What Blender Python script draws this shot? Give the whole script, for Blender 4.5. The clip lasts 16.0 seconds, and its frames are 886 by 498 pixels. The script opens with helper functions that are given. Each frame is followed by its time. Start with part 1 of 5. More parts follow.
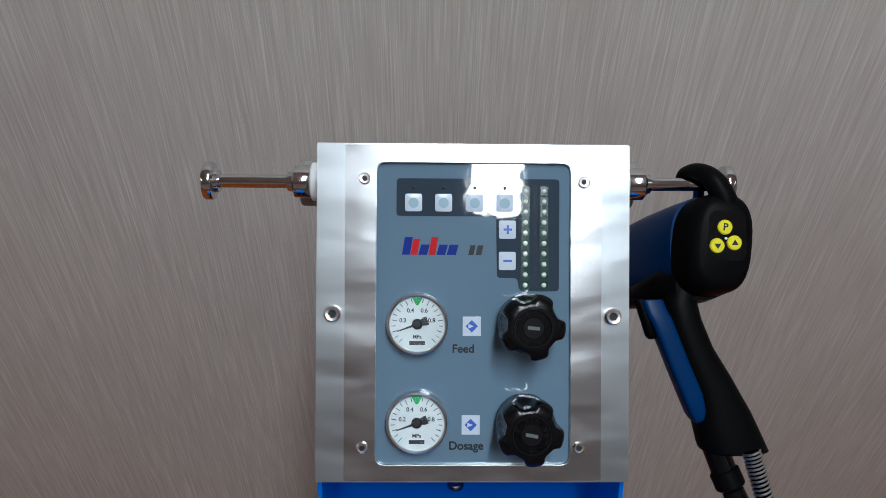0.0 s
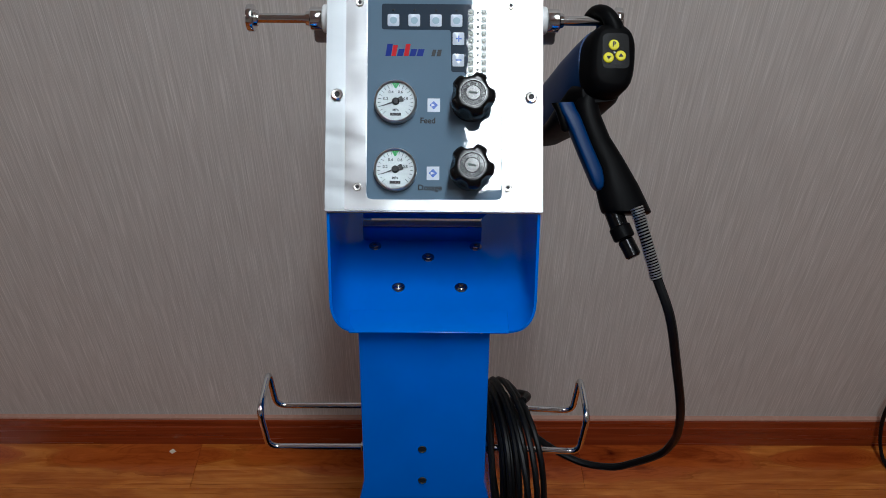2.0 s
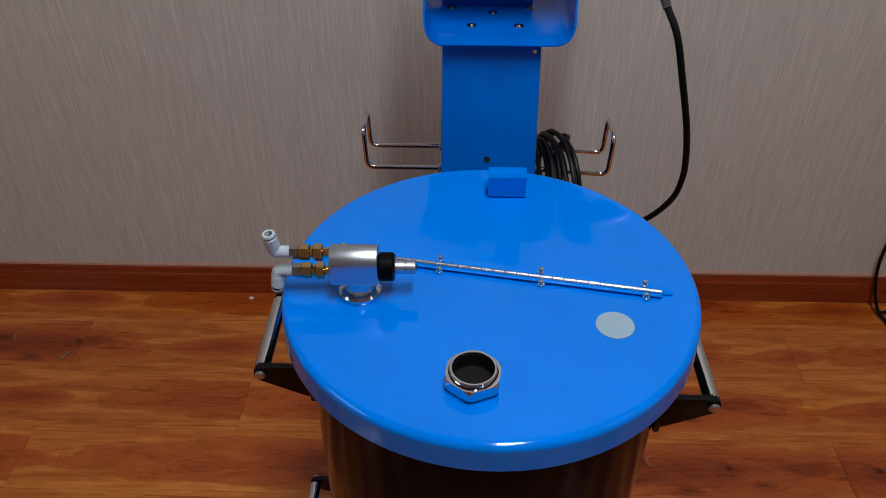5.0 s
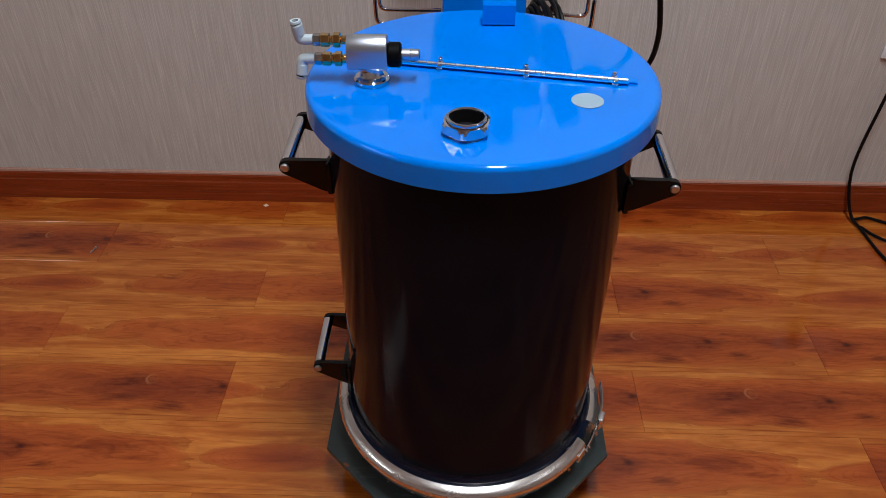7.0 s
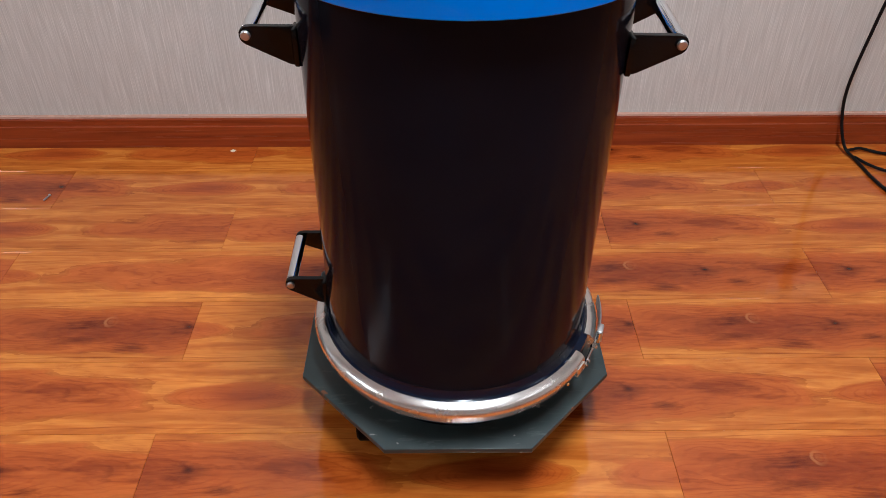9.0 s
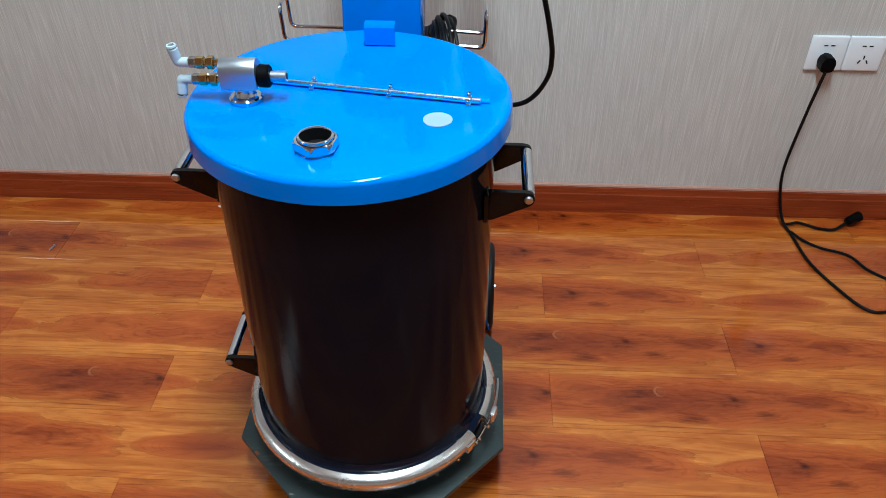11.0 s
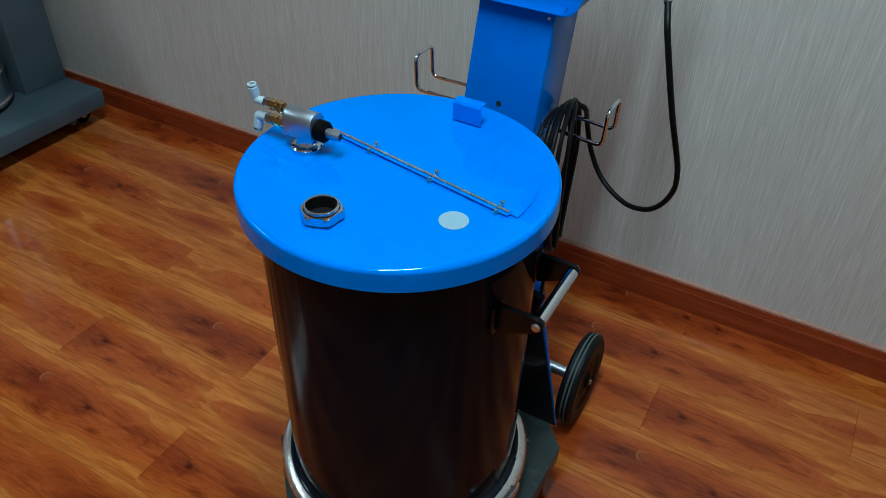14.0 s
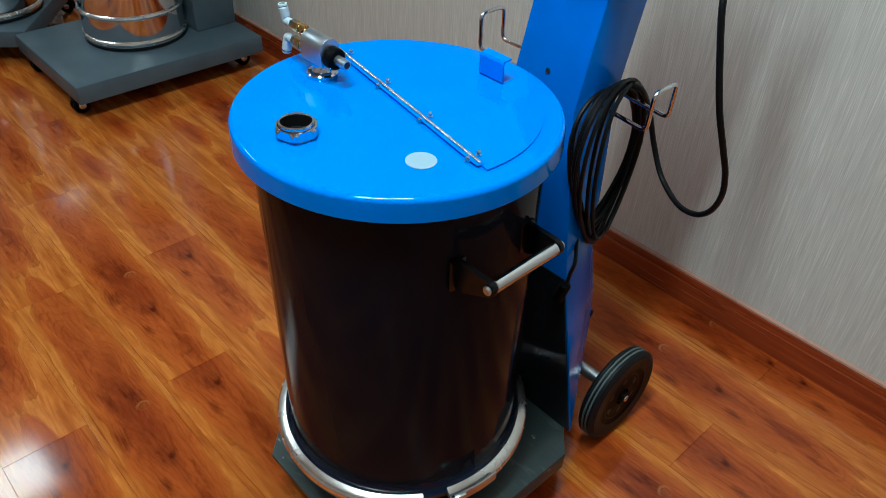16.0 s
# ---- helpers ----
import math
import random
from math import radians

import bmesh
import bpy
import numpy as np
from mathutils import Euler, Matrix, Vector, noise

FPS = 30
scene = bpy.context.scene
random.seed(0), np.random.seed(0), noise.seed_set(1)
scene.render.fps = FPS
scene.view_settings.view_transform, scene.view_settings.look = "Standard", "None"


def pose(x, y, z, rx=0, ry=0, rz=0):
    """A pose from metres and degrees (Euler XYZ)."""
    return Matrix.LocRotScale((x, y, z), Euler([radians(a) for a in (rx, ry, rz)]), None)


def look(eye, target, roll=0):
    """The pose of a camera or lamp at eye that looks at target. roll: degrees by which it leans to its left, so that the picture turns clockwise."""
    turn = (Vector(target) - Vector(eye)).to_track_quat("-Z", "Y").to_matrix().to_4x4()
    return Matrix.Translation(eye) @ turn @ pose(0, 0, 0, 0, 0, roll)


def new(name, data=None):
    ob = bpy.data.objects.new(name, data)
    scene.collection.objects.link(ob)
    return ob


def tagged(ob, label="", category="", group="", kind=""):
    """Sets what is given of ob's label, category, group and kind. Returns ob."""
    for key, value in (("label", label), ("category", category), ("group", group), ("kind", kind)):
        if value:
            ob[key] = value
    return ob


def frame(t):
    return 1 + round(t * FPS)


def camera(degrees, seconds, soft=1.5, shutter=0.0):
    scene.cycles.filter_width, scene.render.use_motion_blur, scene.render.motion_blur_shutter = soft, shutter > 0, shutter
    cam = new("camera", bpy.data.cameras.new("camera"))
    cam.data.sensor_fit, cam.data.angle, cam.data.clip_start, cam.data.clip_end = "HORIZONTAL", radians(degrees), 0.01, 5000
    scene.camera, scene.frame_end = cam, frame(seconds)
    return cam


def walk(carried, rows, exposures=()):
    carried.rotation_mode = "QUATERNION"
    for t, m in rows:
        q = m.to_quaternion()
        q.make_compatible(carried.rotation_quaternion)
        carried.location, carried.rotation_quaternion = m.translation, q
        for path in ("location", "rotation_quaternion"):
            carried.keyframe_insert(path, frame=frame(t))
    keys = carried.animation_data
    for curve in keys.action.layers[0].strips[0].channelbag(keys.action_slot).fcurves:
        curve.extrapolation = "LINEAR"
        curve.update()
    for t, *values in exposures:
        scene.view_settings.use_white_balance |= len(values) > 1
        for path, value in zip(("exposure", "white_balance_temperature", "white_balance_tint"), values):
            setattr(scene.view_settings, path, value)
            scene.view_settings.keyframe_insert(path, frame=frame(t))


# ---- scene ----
cam = camera(60.15, 16.0, soft=0.85)
PATH = [
    (0, look((-0.0152, 0.0922, 1.4196), (0.0167, 1.2148, 0.4253), 1.42)),
    (0.5, look((-0.0352, 0.0490, 1.4203), (0.0002, 1.1842, 0.4404), 1.60)),
    (1, look((-0.0263, -0.0020, 1.4168), (-0.0007, 1.1451, 0.4506), 1.32)),
    (1.5, look((0.0066, -0.0860, 1.4203), (0.0181, 1.0587, 0.4510), 0.80)),
    (2, look((0.0136, -0.1932, 1.4056), (0.0320, 0.9635, 0.4507), 0.91)),
    (2.5, look((0.0218, -0.2481, 1.3811), (0.0216, 0.9134, 0.4319), 0.51)),
    (3, look((-0.0110, -0.2980, 1.3610), (-0.0064, 0.8647, 0.4134), 0.71)),
    (3.5, look((-0.0379, -0.3910, 1.3496), (-0.0627, 0.7766, 0.4082), 0.07)),
    (4, look((-0.0478, -0.4791, 1.3192), (-0.0742, 0.6960, 0.3830), -0.10)),
    (6.5, look((-0.0070, -0.7847, 1.2308), (-0.0459, 0.3930, 0.3027), -0.01)),
    (7, look((-0.0202, -0.8607, 1.1771), (-0.0592, 0.3188, 0.2513), -0.02)),
    (7.5, look((-0.0208, -0.8823, 1.1053), (-0.0564, 0.2974, 0.1795), -0.04)),
    (8, look((-0.0232, -0.8809, 1.0131), (-0.0428, 0.3003, 0.0888), 0.06)),
    (8.5, look((-0.0290, -0.8691, 0.9654), (-0.0300, 0.3120, 0.0407), 0.07)),
    (9, look((-0.0313, -0.8689, 1.0001), (-0.0234, 0.3113, 0.0743), -0.08)),
    (11.5, look((0.1980, -0.9123, 1.2684), (0.0914, 0.2574, 0.3354), -0.28)),
    (12, look((0.1994, -0.8197, 1.2852), (0.0426, 0.3436, 0.3512), -0.04)),
    (12.5, look((0.2163, -0.7569, 1.3079), (-0.0133, 0.3943, 0.3741), 0.27)),
    (13, look((0.3161, -0.7418, 1.3180), (-0.0108, 0.3877, 0.3867), 0.51)),
    (13.5, look((0.4319, -0.7749, 1.3199), (-0.0193, 0.3124, 0.3903), 0.99)),
    (14, look((0.4609, -0.7193, 1.3122), (-0.1036, 0.3122, 0.3810), 1.63)),
    (14.5, look((0.5158, -0.6511, 1.3241), (-0.1241, 0.3374, 0.3949), 2.01)),
    (15, look((0.6377, -0.6499, 1.2874), (-0.1051, 0.2659, 0.3603), 2.19)),
    (15.5, look((0.6873, -0.6414, 1.2266), (-0.1238, 0.2156, 0.3004), 2.51)),
    (16, look((0.6747, -0.5684, 1.2338), (-0.1709, 0.2543, 0.3075), 2.65)),
]
EXPOSURES = [(0.0, 0.12, 5600, 3), (1.0, 0.0, 5700, 7), (2.0, 0.05, 5700, 4), (4.0, 0.1, 5950, 8), (6.5, 0.2, 6000, 11), (7.0, 0.55, 6000, 10), (7.5, 0.85, 6100, 9), (8.0, 1.40, 5900, 6), (9.0, 1.44, 5700, 6), (11.5, 1.0, 5060, -11), (12.5, 0.57, 4760, -21), (14.5, 0.5, 4930, -14), (16.0, 0.97, 5250, -13)]
walk(cam, PATH, exposures=EXPOSURES)

# ---- light ----
world = bpy.data.worlds.new("world")
scene.world = world
world.use_nodes = True
wn = world.node_tree.nodes
sky = wn.new("ShaderNodeTexSky")
sky.sky_type = "NISHITA"
sky.sun_disc = False
sky.sun_elevation, sky.sun_rotation = radians(35), radians(200)
world.node_tree.links.new(sky.outputs[0], wn["Background"].inputs[0])
wn["Background"].inputs[1].default_value = 0.1

CEIL = 2.70


def area_lamp(name, loc, target, sx, sy, watts, colour):
    d = bpy.data.lights.new(name, "AREA")
    d.shape, d.size, d.size_y, d.energy, d.color = "RECTANGLE", sx, sy, watts, colour
    ob = new(name, d)
    ob.matrix_world = look(loc, target)
    return ob


# the lamp at (2.0, -2.6) is an added, unseen fill light
LAMPS = [(0.215, -0.50, 0.20, 1.20, 30.5), (2.0, -2.6, 0.24, 1.2, 0.6), (2.0, -0.80, 0.24, 1.2, 1.2), (-2.9, -1.05, 0.4, 1.5, 12)]
for lx, ly, lw, ll, watts in LAMPS:
    area_lamp("ceiling_lamp_light", (lx, ly, CEIL - 0.035), (lx, ly + 0.0001, 0), lw - 0.03, ll - 0.03, watts, (1.0, 0.98, 0.95))
area_lamp("window_light", (-4.33, 0.61, 1.55), (0, 0.61, 1.50), 0.20, 0.80, 0.5, (0.88, 0.95, 1.0))


# ---- materials ----
class Mat:
    """A principled material with short helpers for its nodes."""

    def __init__(self, name, colour=(0.5, 0.5, 0.5), rough=0.5, metal=0.0, coat=0.0, spec=0.5):
        self.m = bpy.data.materials.new(name)
        self.m.use_nodes = True
        self.t = self.m.node_tree
        self.b = self.t.nodes["Principled BSDF"]
        self.b.inputs["Base Color"].default_value = (*colour, 1)
        self.b.inputs["Roughness"].default_value = rough
        self.b.inputs["Metallic"].default_value = metal
        self.b.inputs["Coat Weight"].default_value = coat
        self.b.inputs["Coat Roughness"].default_value = 0.05
        self.b.inputs["Specular IOR Level"].default_value = spec

    def node(self, kind, **values):
        n = self.t.nodes.new(kind)
        for k, v in values.items():
            n.inputs[k.replace("_", " ")].default_value = v
        return n

    def link(self, a, b):
        self.t.links.new(a, b)

    def coords(self, scale=(1, 1, 1), random_shift=False, rot=(0, 0, 0)):
        tc = self.node("ShaderNodeTexCoord")
        mp = self.node("ShaderNodeMapping")
        mp.inputs["Scale"].default_value = scale
        mp.inputs["Rotation"].default_value = rot
        self.link(tc.outputs["Object"], mp.inputs["Vector"])
        if random_shift:
            oi = self.node("ShaderNodeObjectInfo")
            mul = self.t.nodes.new("ShaderNodeMath")
            mul.operation = "MULTIPLY"
            mul.inputs[1].default_value = 37.0
            self.link(oi.outputs["Random"], mul.inputs[0])
            self.link(mul.outputs[0], mp.inputs["Location"])
        return mp.outputs["Vector"]

    def noise(self, vec, scale, detail=3.0, rough=0.5, distort=0.0):
        n = self.node("ShaderNodeTexNoise", Scale=scale, Detail=detail, Roughness=rough, Distortion=distort)
        self.link(vec, n.inputs["Vector"])
        return n.outputs["Fac"]

    def ramp(self, fac, stops):
        n = self.node("ShaderNodeValToRGB")
        e = n.color_ramp.elements
        while len(e) < len(stops):
            e.new(0.5)
        for el, (p, c) in zip(e, stops):
            el.position, el.color = p, (*c, 1) if len(c) == 3 else c
        self.link(fac, n.inputs["Fac"])
        return n.outputs["Color"]

    def math(self, op, a, b=None, c=None):
        n = self.t.nodes.new("ShaderNodeMath")
        n.operation = op
        for v, sock in zip((a, b, c), n.inputs):
            if v is None:
                continue
            if isinstance(v, (int, float)):
                sock.default_value = v
            else:
                self.link(v, sock)
        return n.outputs[0]

    def mix(self, fac, a, b, mode="MIX"):
        n = self.t.nodes.new("ShaderNodeMix")
        n.data_type, n.blend_type = "RGBA", mode
        for v, s in ((fac, n.inputs["Factor"]), (a, n.inputs[6]), (b, n.inputs[7])):
            if isinstance(v, (int, float)):
                s.default_value = v
            elif isinstance(v, tuple):
                s.default_value = (*v, 1)
            else:
                self.link(v, s)
        return n.outputs[2]

    def colour(self, out):
        self.link(out, self.b.inputs["Base Color"])
        return self

    def rough(self, fac, lo, hi):
        n = self.node("ShaderNodeMapRange")
        n.inputs["To Min"].default_value, n.inputs["To Max"].default_value = lo, hi
        self.link(fac, n.inputs["Value"])
        self.link(n.outputs["Result"], self.b.inputs["Roughness"])
        return self

    def bump(self, fac, strength, distance):
        n = self.node("ShaderNodeBump", Strength=strength, Distance=distance)
        self.link(fac, n.inputs["Height"])
        self.link(n.outputs["Normal"], self.b.inputs["Normal"])
        return self


def painted(name, colour, rough=0.25, coat=0.0, vary=0.08, peel=0.15, spec=0.3, grain=160, smudge=(0.03, 0.05)):
    """Sprayed paint: slight tone changes, faint smudges in the gloss and a fine orange peel."""
    m = Mat(name, colour, rough, 0.0, coat, spec)
    v = m.coords()
    n1, n2 = m.noise(v, 9, 3), m.noise(v, grain, 2)
    dark, light = tuple(c * (1 - vary) for c in colour), tuple(min(1, c * (1 + vary)) for c in colour)
    m.colour(m.ramp(n1, [(0.3, dark), (0.7, light)]))
    m.rough(m.noise(v, 22, 5, 0.65), max(0.015, rough - smudge[0]), rough + smudge[1])
    m.bump(n2, peel, 0.0004)
    return m.m


def metal(name, colour, rough):
    m = Mat(name, colour, rough, 1.0)
    m.rough(m.noise(m.coords(), 45, 4, 0.6), max(0.02, rough - 0.04), rough + 0.08)
    return m.m


def satin(name, colour, rough, wave, grain):
    """Ground aluminium: a very fine lengthwise grain over broad, shallow waves of the sheet."""
    m = Mat(name, colour, rough, 1.0)
    n1, n2 = m.noise(m.coords((4, 9, 9)), 3.5, 2, 0.4), m.noise(m.coords(grain), 60, 3, 0.5)
    m.colour(m.ramp(m.noise(m.coords((5, 7, 7)), 4, 3), [(0.3, tuple(c * 0.9 for c in colour)), (0.7, colour)]))
    m.rough(n2, rough - 0.03, rough + 0.05)
    m.bump(m.math("MULTIPLY_ADD", n2, 0.006, n1), wave, 0.004)
    return m.m


def plain(name, colour, rough=0.5, metallic=0.0, grain=0.1, spec=0.3):
    m = Mat(name, colour, rough, metallic, 0.0, spec)
    v = m.coords()
    m.rough(m.noise(v, 60, 4), max(0.03, rough - 0.08), min(1, rough + 0.1))
    m.bump(m.noise(v, 400, 2), grain, 0.0003)
    return m.m


def wallpaper():
    """Paper with fine upright threads, pale ones over a grey-beige ground."""
    m = Mat("wallpaper", (0.4, 0.36, 0.32), 0.75)
    s1 = m.noise(m.coords((850, 850, 13)), 1, 2, 0.55)
    s2 = m.noise(m.coords((500, 500, 9)), 1, 2, 0.5, 0.3)
    s3 = m.noise(m.coords((90, 90, 1.6)), 1, 3, 0.6)
    s4 = m.noise(m.coords(), 3, 3)
    base = m.ramp(s1, [(0.32, (0.500, 0.463, 0.426)), (0.52, (0.555, 0.520, 0.483)), (0.70, (0.645, 0.613, 0.578))])
    thread = m.ramp(s2, [(0.34, (0.91, 0.905, 0.90)), (0.54, (0.99, 0.99, 0.99)), (0.70, (1.11, 1.11, 1.11))])
    band = m.ramp(s3, [(0.3, (0.97, 0.969, 0.967)), (0.7, (1.025, 1.025, 1.025))])
    cloud = m.ramp(s4, [(0.3, (0.96, 0.96, 0.96)), (0.7, (1.02, 1.02, 1.02))])
    m.colour(m.mix(1.0, m.mix(1.0, m.mix(1.0, base, thread, "MULTIPLY"), band, "MULTIPLY"), cloud, "MULTIPLY"))
    m.bump(m.mix(0.6, s1, s2), 0.34, 0.0012)
    return m.m


def laminate():
    """Reddish laminate of one long print: nested arches, an eye knot, blots, an oval figure and yellow sapwood."""
    m = Mat("laminate", (0.3, 0.1, 0.03), 0.28)
    m.b.inputs["Coat Weight"].default_value = 0.15
    m.b.inputs["Coat Roughness"].default_value = 0.06
    tc, oi = m.node("ShaderNodeTexCoord"), m.node("ShaderNodeObjectInfo")
    sep = m.node("ShaderNodeSeparateXYZ")
    m.link(tc.outputs["Object"], sep.inputs[0])
    X, Y = m.math("WRAP", sep.outputs["X"], 0.62, -0.74), sep.outputs["Y"]
    place = m.node("ShaderNodeCombineXYZ")
    m.link(sep.outputs["X"], place.inputs["X"])
    m.link(Y, place.inputs["Y"])
    m.link(m.math("MULTIPLY", oi.outputs["Random"], 0.25), place.inputs["Z"])
    vec = place.outputs[0]

    def scaled(sc):
        mp = m.node("ShaderNodeMapping")
        mp.inputs["Scale"].default_value = sc
        m.link(vec, mp.inputs["Vector"])
        return mp.outputs["Vector"]

    def swing(sc, detail=2.0, rough=0.5, distort=0.0):
        n = m.noise(scaled(sc), 1.0, detail, rough, distort)
        return m.math("MULTIPLY", m.math("SUBTRACT", n, 0.5), 2.0)

    wide = swing((5.5, 17, 1.0), 1.0)
    wavy = swing((15, 42, 1.0), 2.0, 0.55, 0.5)
    feather = swing((34, 130, 1.0), 2.0, 0.6)
    ragged = m.math("ADD", m.math("MULTIPLY", swing((13, 80, 1.0), 4.0, 0.65, 1.0), 0.8), m.math("MULTIPLY", wavy, 0.5))

    def dist(dx, y, ry):
        dy = m.math("DIVIDE", m.math("SUBTRACT", Y, y), ry)
        return m.math("SQRT", m.math("ADD", m.math("MULTIPLY", dx, dx), m.math("MULTIPLY", dy, dy)))

    def oval(x, y, rx, ry, warp, kind=None):
        r = dist(m.math("DIVIDE", m.math("SUBTRACT", X, x), rx), y, ry)
        return m.math("ADD", r, m.math("MULTIPLY", kind or wavy, warp))

    # heartwood: a long figure with arches at one end, a blunt tip at the other, and a small oval beside it
    dx = m.math("SUBTRACT", X, -0.12)
    dx = m.math("ADD", m.math("DIVIDE", m.math("MINIMUM", dx, 0.0), 0.60), m.math("DIVIDE", m.math("MAXIMUM", dx, 0.0), 0.46))
    main = dist(dx, 0.082, 0.066)
    small = dist(m.math("DIVIDE", m.math("SUBTRACT", X, 0.475), 0.135), 0.078, 0.030)
    r = m.math("MINIMUM", main, small)
    r = m.math("ADD", r, m.math("ADD", m.math("MULTIPLY", wide, 0.34), m.math("MULTIPLY", wavy, 0.10)))
    rf = m.math("ADD", r, m.math("MULTIPLY", feather, 0.035))
    streak = m.noise(scaled((3.2, 34, 1.0)), 1.0, 3.0, 0.6, 0.9)
    fine = m.noise(scaled((12, 230, 1.0)), 1.0, 3.0, 0.6, 0.3)
    sap = m.ramp(streak, [(0.28, (0.33, 0.079, 0.011)), (0.45, (0.42, 0.114, 0.015)), (0.62, (0.53, 0.176, 0.027)), (0.76, (0.43, 0.119, 0.016))])
    heart = m.ramp(rf, [(0.10, (0.260, 0.046, 0.008)), (0.50, (0.335, 0.066, 0.010)), (0.85, (0.39, 0.086, 0.012))])
    c = m.mix(m.ramp(rf, [(0.90, (1, 1, 1)), (1.06, (0, 0, 0))]), sap, heart)
    # contour lines of the figure, uneven in strength
    saw = m.math("SINE", m.math("MULTIPLY", rf, 62.0))
    line = m.ramp(saw, [(0.0, (0, 0, 0)), (0.35, (0.1, 0.1, 0.1)), (0.95, (1, 1, 1))])
    uneven = m.ramp(m.noise(scaled((6, 26, 1.0)), 1.0, 2.0), [(0.34, (0.06, 0.06, 0.06)), (0.64, (0.80, 0.80, 0.80))])
    inside = m.ramp(rf, [(0.15, (0.5, 0.5, 0.5)), (0.5, (1, 1, 1)), (1.0, (0.8, 0.8, 0.8)), (1.25, (0.1, 0.1, 0.1))])
    amount = m.mix(1.0, m.mix(1.0, line, uneven, "MULTIPLY"), inside, "MULTIPLY")
    amount = m.mix(1.0, amount, (0.65, 0.65, 0.65), "MULTIPLY")
    c = m.mix(amount, c, m.mix(1.0, c, (0.60, 0.46, 0.38), "MULTIPLY"))
    rim = m.ramp(rf, [(0.94, (0, 0, 0)), (0.985, (0.8, 0.8, 0.8)), (1.0, (0.8, 0.8, 0.8)), (1.03, (0, 0, 0))])
    c = m.mix(m.mix(1.0, rim, uneven, "MULTIPLY"), c, m.mix(1.0, c, (0.55, 0.40, 0.33), "MULTIPLY"))
    # dark wavy lines and a pale strip along the long edges
    for y, bend, wd, tone in ((0.010, 0.010, 0.0016, (0.55, 0.42, 0.36)), (0.146, 0.009, 0.0013, (0.62, 0.50, 0.42)), (0.014, 0.012, 0.0024, (1.12, 1.22, 1.30))):
        off = m.math("ABSOLUTE", m.math("SUBTRACT", m.math("SUBTRACT", Y, y), m.math("MULTIPLY", wide, bend)))
        c = m.mix(m.mix(1.0, m.ramp(m.math("DIVIDE", off, wd), [(0.3, (1, 1, 1)), (1.0, (0, 0, 0))]), uneven, "MULTIPLY"), c, m.mix(1.0, c, tone, "MULTIPLY"))
    c = m.mix(1.0, c, m.ramp(fine, [(0.3, (0.94, 0.92, 0.90)), (0.55, (1, 1, 1)), (0.8, (1.03, 1.03, 1.03))]), "MULTIPLY")
    # long feathered streaks, dark and pale, that cross the figure
    long_ = m.noise(scaled((6.5, 30, 1.0)), 1.0, 4.0, 0.6, 2.0)
    c = m.mix(1.0, c, m.ramp(long_, [(0.30, (0.79, 0.71, 0.66)), (0.46, (0.97, 0.96, 0.95)), (0.58, (1.04, 1.05, 1.05)), (0.72, (1.22, 1.34, 1.38))]), "MULTIPLY")
    # blots round the knots
    for x, y, rx, ry, core, wp in ((-0.12, 0.078, 0.20, 0.062, 0.74, 0.9), (-0.185, 0.098, 0.050, 0.020, 0.50, 0.8), (-0.200, 0.055, 0.060, 0.012, 0.52, 0.6), (-0.095, 0.036, 0.042, 0.018, 0.52, 0.7), (0.0, 0.088, 0.045, 0.020, 0.52, 0.7), (0.0, 0.090, 0.012, 0.008, 0.34, 0.3), (0.06, 0.052, 0.030, 0.010, 0.46, 0.7), (0.17, 0.100, 0.12, 0.030, 0.68, 1.2), (0.22, 0.070, 0.055, 0.008, 0.64, 0.6)):
        q = oval(x, y, rx, ry, wp * 1.1 + 0.25, ragged)
        c = m.mix(1.0, c, m.ramp(q, [(0.05, (core, core * 0.80, core * 0.72)), (0.55, (0.5 + core / 2, 0.45 + core / 2, 0.43 + core / 2)), (1.0, (1, 1, 1))]), "MULTIPLY")
    ear = oval(-0.150, 0.104, 0.015, 0.016, 0.30, ragged)
    eye = m.ramp(ear, [(0.0, (0.3, 0.3, 0.3)), (0.34, (0.5, 0.5, 0.5)), (0.50, (0.0, 0.0, 0.0)), (0.64, (0.9, 0.9, 0.9)), (0.80, (0.9, 0.9, 0.9)), (1.0, (0, 0, 0))])
    side_ = m.ramp(m.math("ADD", X, 0.65), [(0.488, (1, 1, 1)), (0.506, (0.15, 0.15, 0.15))])
    c = m.mix(m.math("MULTIPLY", m.mix(1.0, eye, side_, "MULTIPLY"), 0.5), c, (0.45, 0.165, 0.055))
    c = m.mix(1.0, c, m.ramp(oi.outputs["Random"], [(0.0, (0.93, 0.91, 0.89)), (1.0, (1.07, 1.07, 1.07))]), "MULTIPLY")
    m.colour(c)
    m.rough(m.noise(vec, 14, 5, 0.6), 0.07, 0.16)
    m.bump(fine, 0.06, 0.0003)
    return m.m


def skirting_wood():
    m = Mat("skirting_wood", (0.17, 0.04, 0.012), 0.32)
    v = m.coords((1.2, 30, 30))
    m.colour(m.ramp(m.noise(v, 2.5, 4, 0.6, 0.5), [(0.3, (0.17, 0.025, 0.006)), (0.6, (0.27, 0.045, 0.010)), (0.8, (0.34, 0.066, 0.015))]))
    m.rough(m.noise(v, 3, 3), 0.18, 0.34)
    return m.m


